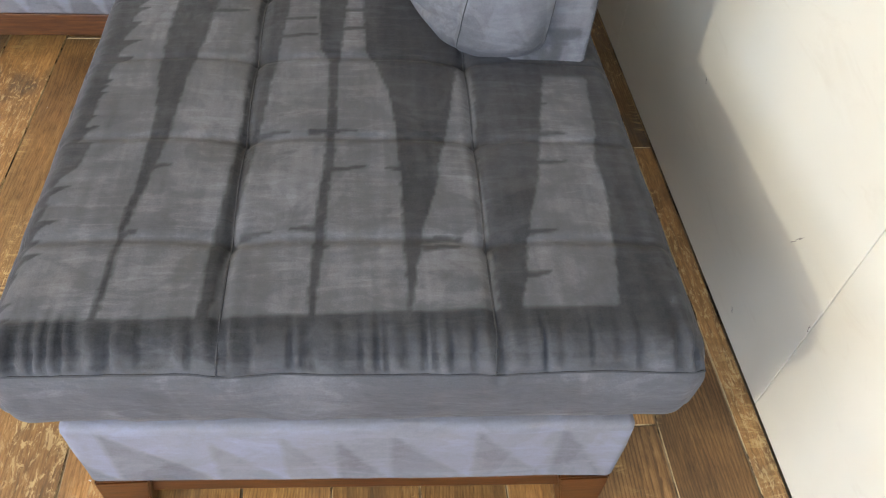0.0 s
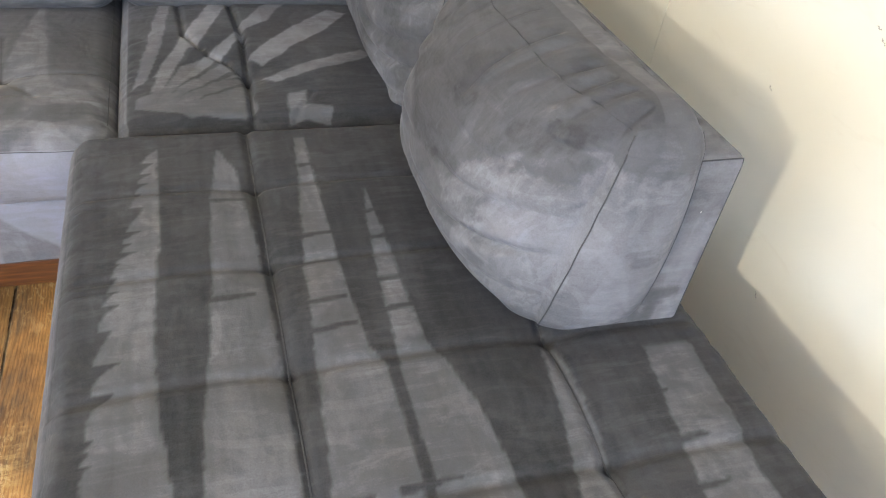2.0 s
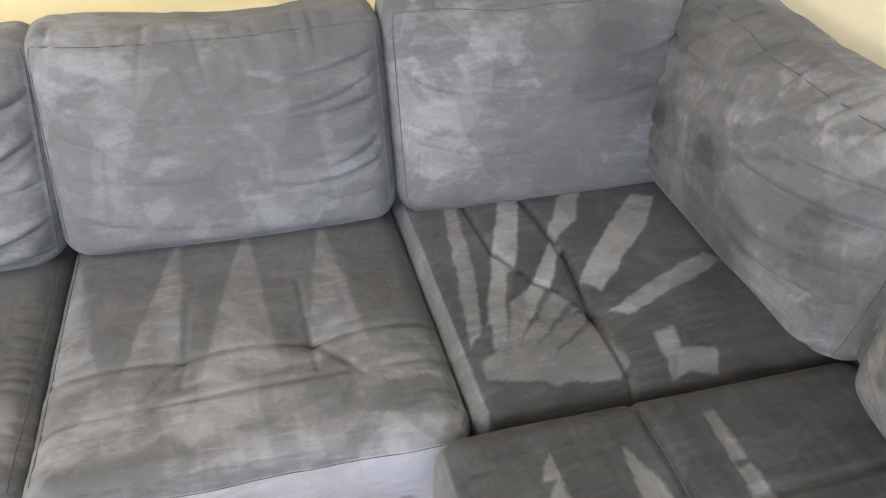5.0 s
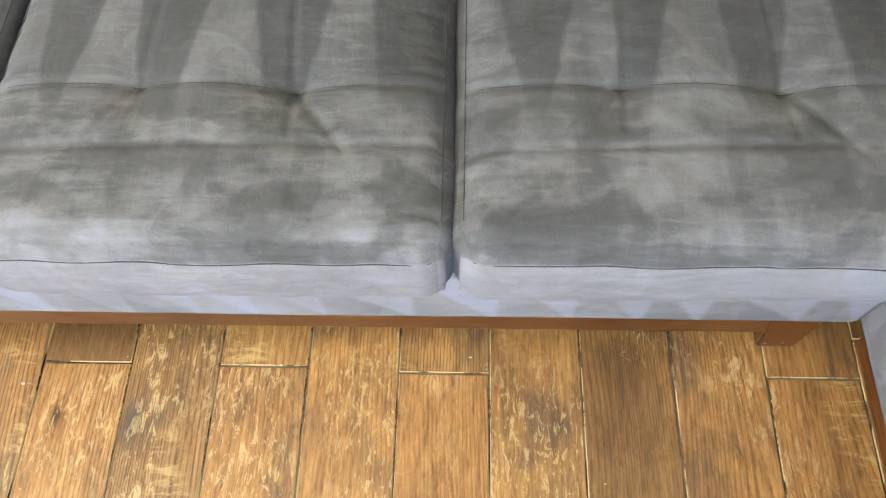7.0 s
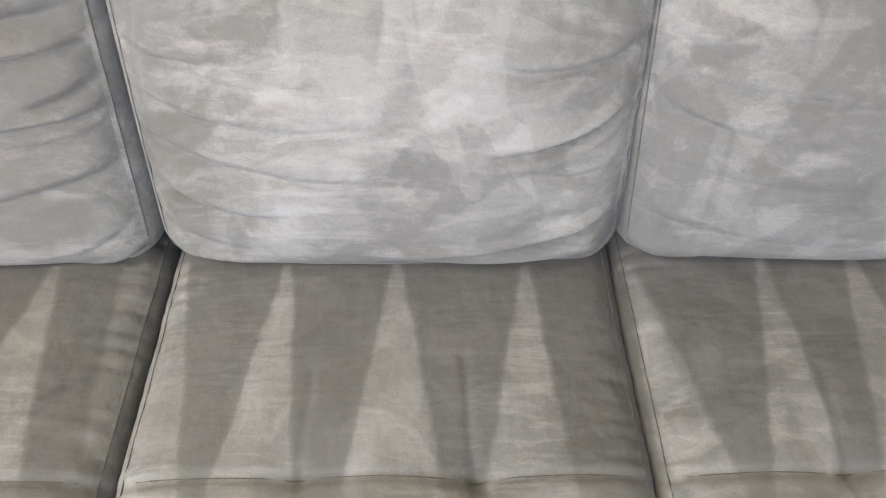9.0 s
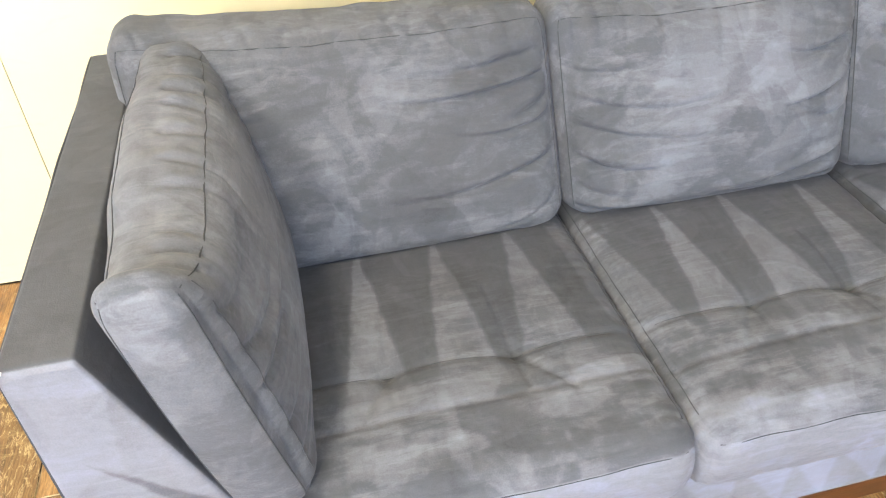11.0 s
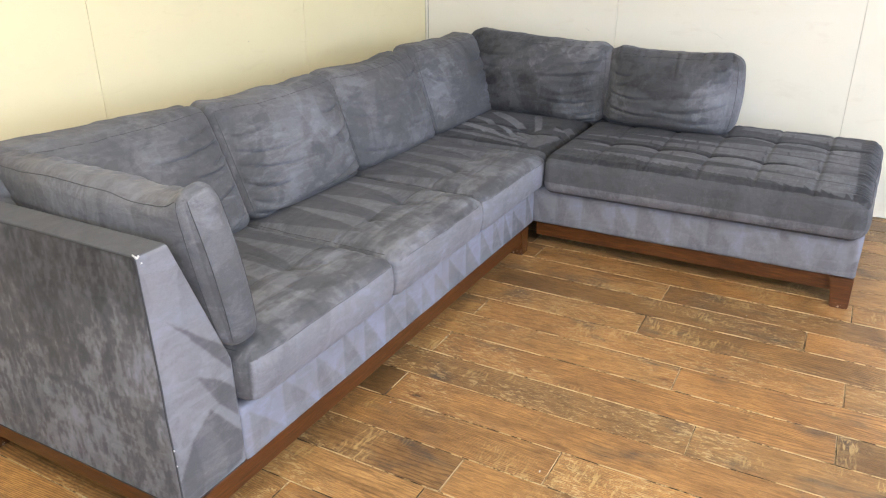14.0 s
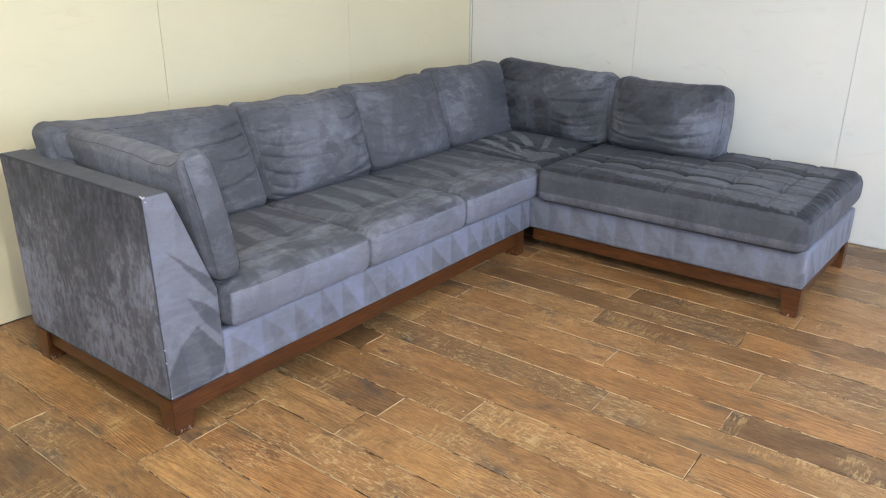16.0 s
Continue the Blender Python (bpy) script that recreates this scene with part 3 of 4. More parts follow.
# seat cushions
def seat_shape(lo, hi, crown, tufts, lines, seed, front=False, wr=0.004):
    lo, hi = np.array(lo), np.array(hi)
    c, h = (lo + hi) / 2, (hi - lo) / 2

    def f(p, raw):
        q = p.copy()
        u = (p - c) / h
        top = np.clip((p[:, 2] - lo[2]) / (hi[2] - lo[2]), 0, 1)
        dome = (1 - np.abs(u[:, 0]) ** 3.0) * (1 - np.abs(u[:, 1]) ** 3.0)
        dz = crown * dome
        for tx, ty, dep, rad in tufts:
            d2 = ((p[:, 0] - tx) ** 2 + (p[:, 1] - ty) ** 2) / rad ** 2
            dz -= dep * (0.65 * np.exp(-d2) + 0.35 * np.exp(-d2 * 12))
        for ax, ay, bx, by, dep, wid in lines:
            L2 = (bx - ax) ** 2 + (by - ay) ** 2
            t = np.clip(((p[:, 0] - ax) * (bx - ax) + (p[:, 1] - ay) * (by - ay)) / L2, 0, 1)
            d = np.hypot(p[:, 0] - ax - t * (bx - ax), p[:, 1] - ay - t * (by - ay))
            dz -= dep * np.exp(-(d / wid) ** 2)
        dz += wr * (fbm(p * [7, 7, 7], seed) - 0.5) * 2
        # the cloth ripples along both side seams
        rim = sstep(0.74, 0.95, np.abs(u[:, 0]))
        dz -= 0.0035 * rim * (1 - np.abs(2 * vnoise(np.stack([u[:, 0] * 2.5, p[:, 1] * 38, u[:, 0] * 0], 1), seed + 11) - 1)) ** 2
        q[:, 2] += dz * sstep(0.2, 0.95, top)
        # swelling sides, the front drawn in below
        side = 4 * top * (1 - top)
        if front:
            q[:, 1] += 0.004 * sstep(0.7, 0.0, top) * sstep(-0.6, -1.0, u[:, 1])
        q[:, 1] += np.where(raw[:, 1] < lo[1] + 1e-6, -0.014 * side + 0.005 * (fbm(p * [14, 5, 9], seed + 2) - 0.5) * 2, 0)
        q[:, 0] += np.where(raw[:, 0] < lo[0] + 1e-6, -1, np.where(raw[:, 0] > hi[0] - 1e-6, 1, 0)) * 0.006 * side
        return q
    return f


def seat_nap_and_light(marks, seed, ground):
    def f(raw, p):
        x, y = p[:, 0], p[:, 1]
        jx = x + 0.006 * (fbm(p * [18, 26, 1], seed) - 0.5) * 2
        jy = y + 0.008 * (fbm(p * [26, 18, 1], seed + 1) - 0.5) * 2
        # uneven light painted in: each seat pales to the west
        w = (x - x.min()) / (x.max() - x.min()) - 0.5
        v = ground - 0.12 * w + 0.05 * (fbm(p * [60, 3, 1], seed + 3) - 0.5) * 2
        for pts, lift in marks:
            v = v + lift * inside(jx, jy, pts)
        front = sstep(0.16, 0.04, y)
        v = v * (1 - front) + front * (0.58 + 0.07 * (sstep(0.44, 0.56, fbm(p * [14, 26, 1], seed + 9)) - 0.5) + 0.20 * (fbm(p * [5, 12, 1], seed + 5) - 0.5) * 2 + 0.12 * (sstep(0.47, 0.54, fbm(p * [9, 20, 1], seed + 6)) - 0.5) + 0.08 * (sstep(0.46, 0.56, fbm(p * [22, 7, 1], seed + 7)) - 0.5))
        # cushion front paler than its top, window light painted in
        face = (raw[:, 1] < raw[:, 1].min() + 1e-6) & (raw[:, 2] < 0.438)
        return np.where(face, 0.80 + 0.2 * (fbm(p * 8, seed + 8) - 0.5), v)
    return f


def tri(xa, ya, x0, x1, yb, lift=0.24):
    return ([(xa - 0.006, ya), (xa + 0.006, ya), (x1, yb), (x0, yb)], lift)


YT = 0.122
SEATS = [
    (-1.846, -1.182, [tri(-1.33, 0.43, -1.405, -1.265, 0.03), tri(-1.48, 0.43, -1.555, -1.425, 0.03), tri(-1.63, 0.43, -1.705, -1.585, 0.03),
                      ([(-1.24, 0.44), (-1.19, 0.44), (-1.19, 0.15), (-1.22, 0.15)], 0.2)]),
    (-1.178, -0.546, [tri(-1.005, 0.43, -1.075, -0.960, 0.03), tri(-0.855, 0.435, -0.925, -0.785, 0.03), tri(-0.675, 0.43, -0.765, -0.640, 0.03),
                      ([(-1.18, 0.45), (-1.15, 0.45), (-1.085, 0.05), (-1.18, 0.03)], 0.2)]),
    (-0.542, 0.102, [tri(-0.34, 0.44, -0.435, -0.325, 0.03), tri(-0.21, 0.46, -0.305, -0.165, 0.03), tri(-0.06, 0.45, -0.135, -0.015, 0.03),
                     ([(-0.53, 0.44), (-0.52, 0.44), (-0.44, 0.05), (-0.54, 0.03)], 0.2)]),
]
for k, (a, b, marks) in enumerate(SEATS):
    lo, hi = (a, -0.118, 0.298), (b, 0.63, 0.462)
    w = b - a
    t1, t2 = a + w * 0.335, a + w * 0.665
    sh = seat_shape(lo, hi, 0.018, [(t1, YT, 0.016, 0.06), (t2, YT, 0.024, 0.07)],
                    [(a, YT, b, YT, 0.0035, 0.007), (t1, YT - 0.07, t1 + 0.01, 0.26, 0.0018, 0.005), (t2, YT - 0.08, t2 - 0.01, 0.28, 0.0028, 0.005), (a, YT - 0.10, b, YT - 0.09, 0.003, 0.007), (t2, YT, t2 + 0.07, YT - 0.10, 0.004, 0.008), (t1, YT, t1 - 0.05, YT - 0.08, 0.003, 0.007)], 50 + k, front=True)
    # the eastern seat's lower ground tone paints the same uneven light
    padded("seat_cushion", lo, hi, (0.045, 0.042, 0.036), 0.0045, sh, seat_nap_and_light(marks, 60 + 7 * k, (0.38, 0.40, 0.33)[k]), sofa, "plump grey suede seat cushion with brushed pile marks", seam_r=0.0009,
           seams=[line((a, -0.07, hi[2]), (a, 0.58, hi[2]), 110), line((b, -0.07, hi[2]), (b, 0.58, hi[2]), 110), line((a + 0.02, lo[1], 0.436), (b - 0.02, lo[1], 0.436)), line((a + 0.03, YT, hi[2]), (b - 0.03, YT, hi[2]), 100)])

# corner seat with fan-shaped strokes
lo, hi = (0.110, -0.108, 0.312), (0.80, 0.63, 0.472)
RAYS = [([(0.199, 0.445), (0.243, 0.430), (0.200, 0.220), (0.186, 0.086), (0.139, 0.028), (0.158, 0.163)], 0.8),
        ([(0.325, 0.450), (0.366, 0.440), (0.282, 0.216), (0.212, 0.070), (0.180, 0.070), (0.253, 0.276)], 1.0),
        ([(0.354, 0.285), (0.385, 0.245), (0.305, 0.106), (0.226, 0.040), (0.205, 0.045), (0.284, 0.150)], 1.0),
        ([(0.458, 0.430), (0.500, 0.430), (0.440, 0.315), (0.381, 0.259), (0.372, 0.289)], 0.9),
        ([(0.602, 0.390), (0.650, 0.370), (0.558, 0.245), (0.409, 0.105), (0.379, 0.145), (0.412, 0.185)], 1.0),
        ([(0.640, 0.160), (0.670, 0.130), (0.575, 0.084), (0.428, 0.036), (0.400, 0.056)], 0.85),
        ([(0.446, -0.019), (0.489, -0.013), (0.473, -0.102), (0.438, -0.109)], 0.9), ([(0.480, -0.057), (0.536, -0.074), (0.525, -0.112), (0.469, -0.101)], 0.8),
        ([(0.148, 0.024), (0.223, 0.040), (0.326, 0.110), (0.364, 0.095), (0.375, -0.003), (0.378, -0.065), (0.352, -0.092), (0.248, -0.082), (0.196, -0.068), (0.145, -0.051)], 0.72),
        ([(0.186, 0.080), (0.298, 0.158), (0.335, 0.134), (0.363, 0.080), (0.250, 0.026), (0.175, 0.010)], 0.85)]
# dark slits that fan out of the lower corner
SLITS = [(0.20, 0.02, 0.262, 0.19), (0.215, 0.005, 0.318, 0.135), (0.235, -0.01, 0.355, 0.10), (0.25, -0.03, 0.372, 0.05)]


def fan_nap(raw, p):
    jx, jy = p[:, 0] + 0.006 * (fbm(p * 40, 4) - 0.5) * 2, p[:, 1] + 0.007 * (fbm(p * 40, 5) - 0.5) * 2
    light = np.max([inside(jx, jy, r, 0.0022) * w for r, w in RAYS], axis=0)
    for ax, ay, bx, by in SLITS:
        t = np.clip(((jx - ax) * (bx - ax) + (jy - ay) * (by - ay)) / ((bx - ax) ** 2 + (by - ay) ** 2), 0, 1)
        d = np.hypot(jx - ax - t * (bx - ax), jy - ay - t * (by - ay))
        light = light * (1 - 0.8 * sstep(0.002, -0.002, d - 0.008 * t * (t < 0.999)))
    west = raw[:, 0] < 0.125
    return np.where(west, 0.55, 0.15 + 0.52 * light * (0.8 + 0.4 * fbm(p * 24, 7)) + 0.22 * (fbm(p * 10, 6) - 0.5))


padded("corner_seat_cushion", lo, hi, (0.03, 0.035, 0.04), 0.0045,
       seat_shape(lo, hi, 0.026, [(0.372, 0.064, 0.026, 0.10), (0.27, 0.12, 0.010, 0.06)],
                  [(0.368, -0.12, 0.372, 0.064, 0.011, 0.007), (0.372, 0.064, 0.378, 0.23, 0.016, 0.007), (0.378, 0.23, 0.362, 0.43, 0.011, 0.008), (0.284, 0.186, 0.25, 0.257, 0.009, 0.006),
                   (0.25, 0.257, 0.241, 0.44, 0.008, 0.007), (0.372, 0.07, 0.332, 0.131, 0.008, 0.006), (0.332, 0.131, 0.293, 0.164, 0.008, 0.006), (0.45, -0.1, 0.50, -0.02, 0.004, 0.006)], 75),
       fan_nap, sofa, "grey suede corner seat cushion with fan-shaped brush strokes",
       seams=[line((0.364, -0.09, hi[2]), (0.372, 0.05, hi[2]), 40)])

# long chaise cushion
TX = (0.34, 0.71)
TY = (-1.245, -1.02, -0.795, -0.570, -0.352)
lo, hi = (0.030, -1.448, 0.298), (1.000, -0.128, 0.482)
tufts = [(x, y, 0.015, 0.055) for x in TX for y in TY]
lines = [(0.335, -1.44, 0.345, -0.13, 0.008, 0.009), (0.70, -1.44, 0.735, -0.13, 0.008, 0.009)]
lines += [(0.05, y, 0.98, y, 0.005, 0.009) for y in TY]
base_sh = seat_shape(lo, hi, 0.012, tufts, lines, 90, wr=0.003)


def chaise_shape(p, raw):
    q = base_sh(p, raw)
    # gathered folds over the foot edge
    foot = np.exp(-((raw[:, 1] - lo[1]) / 0.05) ** 2)
    pleat = 0.4 - (1 - np.abs(2 * vnoise(np.stack([raw[:, 0] * 62, raw[:, 1] * 5, raw[:, 2] * 3], 1), 91) - 1)) ** 3
    q[:, 1] -= foot * pleat * 0.010 * sstep(0.452, 0.466, raw[:, 2])
    q[:, 2] += foot * pleat * 0.011 * sstep(0.452, 0.472, raw[:, 2])
    q[:, 1] += askew(q[:, 0], q[:, 1], 0.030, 0.0)
    return q


# light bands between the darker strokes: both edges as (y, x), the foot first
BANDS = [
    ([(-1.36, 0.048), (-1.22, 0.058), (-1.08, 0.068), (-0.95, 0.086), (-0.81, 0.091), (-0.64, 0.100), (-0.495, 0.126), (-0.21, 0.164)],
     [(-1.36, 0.170), (-1.22, 0.179), (-1.08, 0.188), (-0.94, 0.188), (-0.81, 0.174), (-0.65, 0.172), (-0.50, 0.181), (-0.21, 0.182)], -0.21),
    ([(-1.36, 0.180), (-1.22, 0.187), (-1.08, 0.208), (-1.00, 0.216), (-0.82, 0.230), (-0.58, 0.255), (-0.40, 0.263), (-0.23, 0.285)],
     [(-1.36, 0.306), (-1.22, 0.311), (-1.07, 0.326), (-0.90, 0.331), (-0.77, 0.334), (-0.57, 0.329), (-0.40, 0.322), (-0.30, 0.315), (-0.23, 0.289)], -0.23),
    ([(-1.36, 0.322), (-1.23, 0.335), (-1.09, 0.352), (-0.95, 0.364), (-0.85, 0.372), (-0.76, 0.380), (-0.60, 0.390), (-0.42, 0.411), (-0.21, 0.432)],
     [(-1.36, 0.450), (-1.23, 0.455), (-1.09, 0.465), (-1.00, 0.468), (-0.87, 0.471), (-0.80, 0.471), (-0.77, 0.452), (-0.62, 0.447), (-0.42, 0.448), (-0.21, 0.450)], -0.20),
    ([(-1.36, 0.459), (-1.23, 0.471), (-1.08, 0.480), (-0.95, 0.483), (-0.87, 0.486), (-0.77, 0.490), (-0.67, 0.497), (-0.51, 0.511), (-0.40, 0.526)],
     [(-1.36, 0.583), (-1.23, 0.584), (-1.10, 0.585), (-1.02, 0.582), (-0.94, 0.578), (-0.87, 0.568), (-0.80, 0.550), (-0.77, 0.532), (-0.67, 0.535), (-0.51, 0.535), (-0.40, 0.530)], -0.39),
    ([(-1.36, 0.588), (-1.23, 0.611), (-1.12, 0.642), (-1.02, 0.660), (-0.94, 0.677), (-0.85, 0.694), (-0.82, 0.700)],
     [(-1.36, 0.709), (-1.24, 0.711), (-1.12, 0.711), (-1.02, 0.717), (-0.85, 0.724)], -0.81),
    ([(-1.36, 0.743), (-1.24, 0.768), (-1.10, 0.805), (-1.01, 0.824), (-0.93, 0.838), (-0.85, 0.858)],
     [(-1.36, 0.877), (-1.24, 0.898), (-1.15, 0.908), (-1.06, 0.908), (-0.97, 0.925), (-0.85, 0.935)], -0.84)]
# short strokes across the bands: root, tip, y
TICKS = [(0.352, 0.411, -1.000), (0.442, 0.520, -0.998), (0.478, 0.532, -1.088), (0.590, 0.562, -1.090), (0.348, 0.393, -1.218), (0.460, 0.421, -1.214),
         (0.456, 0.476, -1.250), (0.612, 0.671, -1.236), (0.610, 0.666, -1.252), (0.765, 0.817, -1.225), (0.752, 0.790, -1.305), (0.795, 0.860, -1.075),
         (0.815, 0.872, -1.005), (0.826, 0.850, -0.926), (0.198, 0.232, -1.078), (0.182, 0.206, -1.216)]
RUNGS = [(0.250, 0.312, -0.637), (0.255, 0.340, -0.392), (0.390, 0.452, -0.510), (0.385, 0.455, -0.575), (0.380, 0.444, -0.667), (0.376, 0.446, -0.725),
         (0.495, 0.545, -0.636), (0.490, 0.546, -0.700), (0.510, 0.543, -0.533), (0.518, 0.540, -0.460), (0.425, 0.454, -0.300)]


def chaise_nap_and_light(raw, p):
    x, y = p[:, 0], p[:, 1]
    wob = 0.0035 * (fbm(p * [60, 90, 1], 11) - 0.5) * 2 + 0.004 * (fbm(p * [14, 16, 1], 12) - 0.5) * 2
    x = x + wob
    v = np.full(len(x), 0.13) + 0.06 * (fbm(p * [70, 3, 1], 22) - 0.5) * 2
    light = np.zeros(len(x))
    for k, (le, ri, far) in enumerate(BANDS):
        left = np.interp(y, [q[0] for q in le], [q[1] for q in le])
        right = np.interp(y, [q[0] for q in ri], [q[1] for q in ri])
        if k == 0:
            # ragged outer edge, combed in small teeth
            c = y / 0.036 + 2.2 * vnoise(np.stack([y * 11, y * 0, y * 0], 1), 24)
            left = left + 0.022 * (c - np.floor(c)) ** 2 * vnoise(np.stack([np.floor(c), y * 0, y * 0], 1), 23) * 1.6
        e = 0.0022
        m = sstep(-e, e, x - left) * sstep(-e, e, right - x) * sstep(-1.366, -1.358, y) * sstep(far + 0.006, far - 0.006, y)
        tone = 1.0 + 0.22 * (fbm(p * [24, 5, 1], 30 + k) - 0.5) * 2 - 0.12 * sstep(0.5, 0.56, fbm(p * [9, 14, 1], 40 + k))
        light = np.maximum(light, m * tone)
    for k, (r0, r1, ty) in enumerate(TICKS + RUNGS):
        u = (x - r0) / (r1 - r0)
        wob_y = 0.003 * (fbm(p * [50, 1, 1], 50 + k) - 0.5) * 2
        rung = k >= len(TICKS)
        half = (0.0055 if rung else 0.0060) * np.clip(1 - u * (0.35 if rung else 0.9), 0, 1) ** 0.5
        cut = sstep(0.0016, -0.0016, np.abs(y - ty + wob_y - 0.004 * u) - half) * sstep(-0.06, 0.0, u) * sstep(1.02, 0.98, u)
        light = light * (1 - 0.88 * cut)
    v = v + 0.43 * light + 0.07 * (fbm(p * [60, 6, 1], 15) - 0.5) * 2
    foot = raw[:, 1] < lo[1] + 1e-6
    side = raw[:, 0] < lo[0] + 1e-6
    # lit pleat ridges painted as paler streaks, then cloudy paling towards the foot
    pleat_light = 0.06 * sstep(0.50, 0.85, vnoise(np.stack([raw[:, 0] * 62, raw[:, 1] * 5, raw[:, 2] * 3], 1), 91)) * sstep(-1.41, -1.45, y)
    pleat_light = pleat_light + (0.08 + 0.20 * sstep(0.38, 0.62, fbm(p * [8, 5, 5], 92))) * sstep(-1.365, -1.46, y)
    v = v + pleat_light
    v = np.where(foot, np.where(raw[:, 2] > 0.452, 0.22 + pleat_light, 0.50) + 0.22 * (fbm(p * [9, 9, 5], 16) - 0.5), v)
    return np.where(side, 0.40 + 0.4 * (fbm(p * [6, 10, 3], 17) - 0.5) + 0.2 * (raw[:, 2] < 0.36), v)


padded("chaise_cushion", lo, hi, (0.040, 0.050, 0.060), 0.0042, chaise_shape, chaise_nap_and_light, sofa, "long tufted grey suede chaise cushion with brushed stripes",
       seams=[line((lo[0], lo[1], 0.452), (hi[0], lo[1], 0.452), 120),
              line((0.3335, lo[1], 0.456), (0.3335, lo[1], 0.482), 10) + line((0.335, lo[1] + 0.02, 0.482), (0.345, -0.14, 0.482), 150),
              line((0.698, lo[1], 0.456), (0.698, lo[1], 0.482), 10) + line((0.70, lo[1] + 0.02, 0.482), (0.735, -0.14, 0.482), 150)], seam_r=0.0018)


# loose cushions: a runs along the width, b from the front to the back, z up
def pillow(name, w, t0, t1, h, lean, place, seed, puff=0.062, sag=0.012, skew=0.0, flare=0.0, fold_amp=1.0, bulge=0.004, rad=(0.058, 0.062, 0.048), label="", ground=0.42, mott=0.7, droop=0.0, tilt=0.0, swept_and_shaded=(), edge=0.10, gather=1.0, crumb=0.07, back=0.3, ear=0.0):
    rg = random.Random(seed)
    folds, gathers = [], []
    for side in (-1, 1):
        z0 = 0.04
        while z0 < h - 0.04:
            far = side * (w / 2 - rg.uniform(0.16, 0.58) * w)
            folds.append((side * w / 2, z0, far, z0 + rg.uniform(-0.06, 0.01), rg.uniform(-0.030, -0.008), rg.uniform(0.005, 0.014), rg.uniform(0.0045, 0.010)))
            z0 += rg.uniform(0.034, 0.080)
    x0 = -w / 2 + 0.05
    while x0 < w / 2 - 0.04:
        gathers.append((-0.03, x0, rg.uniform(0.05, 0.12), x0 + rg.uniform(-0.03, 0.03), 0.004, rg.uniform(0.002, 0.0055), rg.uniform(0.006, 0.010)))
        x0 += rg.uniform(0.035, 0.09)

    def f(p, raw):
        a, b, z = p[:, 0] / (w / 2), p[:, 1], p[:, 2] / h
        q = p.copy()
        th = t0 + (t1 - t0) * np.clip(z, 0, 1)
        q[:, 1] = b / t0 * th
        belly = (1 - np.abs(a) ** 2.6) * np.clip(4 * z * (1 - z), 0, 1) ** 0.7
        fr = np.clip(1 - b / t0, 0, 1)
        q[:, 1] -= puff * belly * fr
        q[:, 1] += back * puff * belly * (1 - fr)
        # sides draw in at mid height, ears at the upper corners
        q[:, 0] *= 1 - 0.006 * np.clip(4 * z * (1 - z), 0, 1) * np.abs(a)
        q[:, 2] += np.clip(z, 0, 1) ** 3 * (-sag * (1 - np.abs(a) ** 2) + 0.010 * (fbm(np.stack([p[:, 0] * 9, p[:, 1] * 9, z], 1), seed) - 0.5) * 2)
        # folds that run in from the ends, gathers under the top seam
        broad = fbm(np.stack([p[:, 0] * 6, p[:, 2] * 6, p[:, 1] * 6], 1), seed + 5) - 0.5
        dip = 0.0
        for c in folds:
            dip = dip + crease(p[:, 0], p[:, 2], *c)
        dip = dip * sstep(1.0, min(0.84, 1 - 1.2 * rad[0] / (w / 2)), np.abs(a))
        pinch = 0.0
        for c in gathers:
            pinch = pinch + crease(h - p[:, 2] - 0.5 * p[:, 1], p[:, 0], *c)
        pinch = gather * pinch
        q[:, 2] -= 0.8 * pinch * sstep(h - 0.03, h - 0.005, p[:, 2])
        dip = dip + pinch
        near = sstep(0.0, 0.5, fr)
        q[:, 1] += 2.1 * fold_amp * near * dip - fold_amp * fr * 0.014 * broad * (1 - np.abs(a) ** 6)
        q[:, 2] += tilt * a * z ** 2 + ear * np.clip(z, 0, 1) ** 3 * (sstep(-0.78, -0.97, a) - 0.45 * np.exp(-((a + 0.52) / 0.22) ** 2))
        q[:, 2] -= droop * np.clip(0.25 - a, 0, 2) ** 2 * z ** 2
        q[:, 0] += np.where(np.abs(raw[:, 0]) > w / 2 - 1e-6, np.sign(a), 0) * bulge * np.clip(4 * z * (1 - z), 0, 1)
        q[:, 0] += (skew + flare * a) * np.clip(z, 0, 1)
        q[:, 1] += lean * q[:, 2]
        return place(q)

    def pile_tone(raw, p):
        a, b, z = raw[:, 0], raw[:, 1], raw[:, 2] / h
        s = np.stack([a * 5, b * 5, z * 2.6], 1)
        v = ground + 0.17 * mott * (fbm(s * 0.8, seed + 9, 2) - 0.5) * 2
        k = np.stack([a * 9 + 1.5 * z, b * 5, z * 3.2 + a * 2], 1)
        v = v + crumb * (sstep(0.54, 0.58, vnoise(k * 0.7 + 0.5 * fbm(k * 4, seed + 12)[:, None], seed + 13)) - 0.4)
        k = np.stack([a * 14 - 4 * z, b * 6, z * 9 - a * 3], 1)
        v = v - crumb * (sstep(0.62, 0.66, vnoise(k + 0.6 * fbm(k * 3, seed + 14)[:, None], seed + 15)) - 0.4)
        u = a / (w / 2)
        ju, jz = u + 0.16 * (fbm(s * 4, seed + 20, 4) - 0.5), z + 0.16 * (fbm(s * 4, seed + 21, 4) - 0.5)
        # brushed patches, mixed with painted shading of the cushion's round sides
        for pts, lift in swept_and_shaded:
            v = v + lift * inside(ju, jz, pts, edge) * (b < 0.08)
        # shade where the cushion meets the seat, painted along its foot
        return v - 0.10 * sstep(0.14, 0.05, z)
    lo, hi = (-w / 2, 0, 0), (w / 2, t0, h)
    e = 0.006
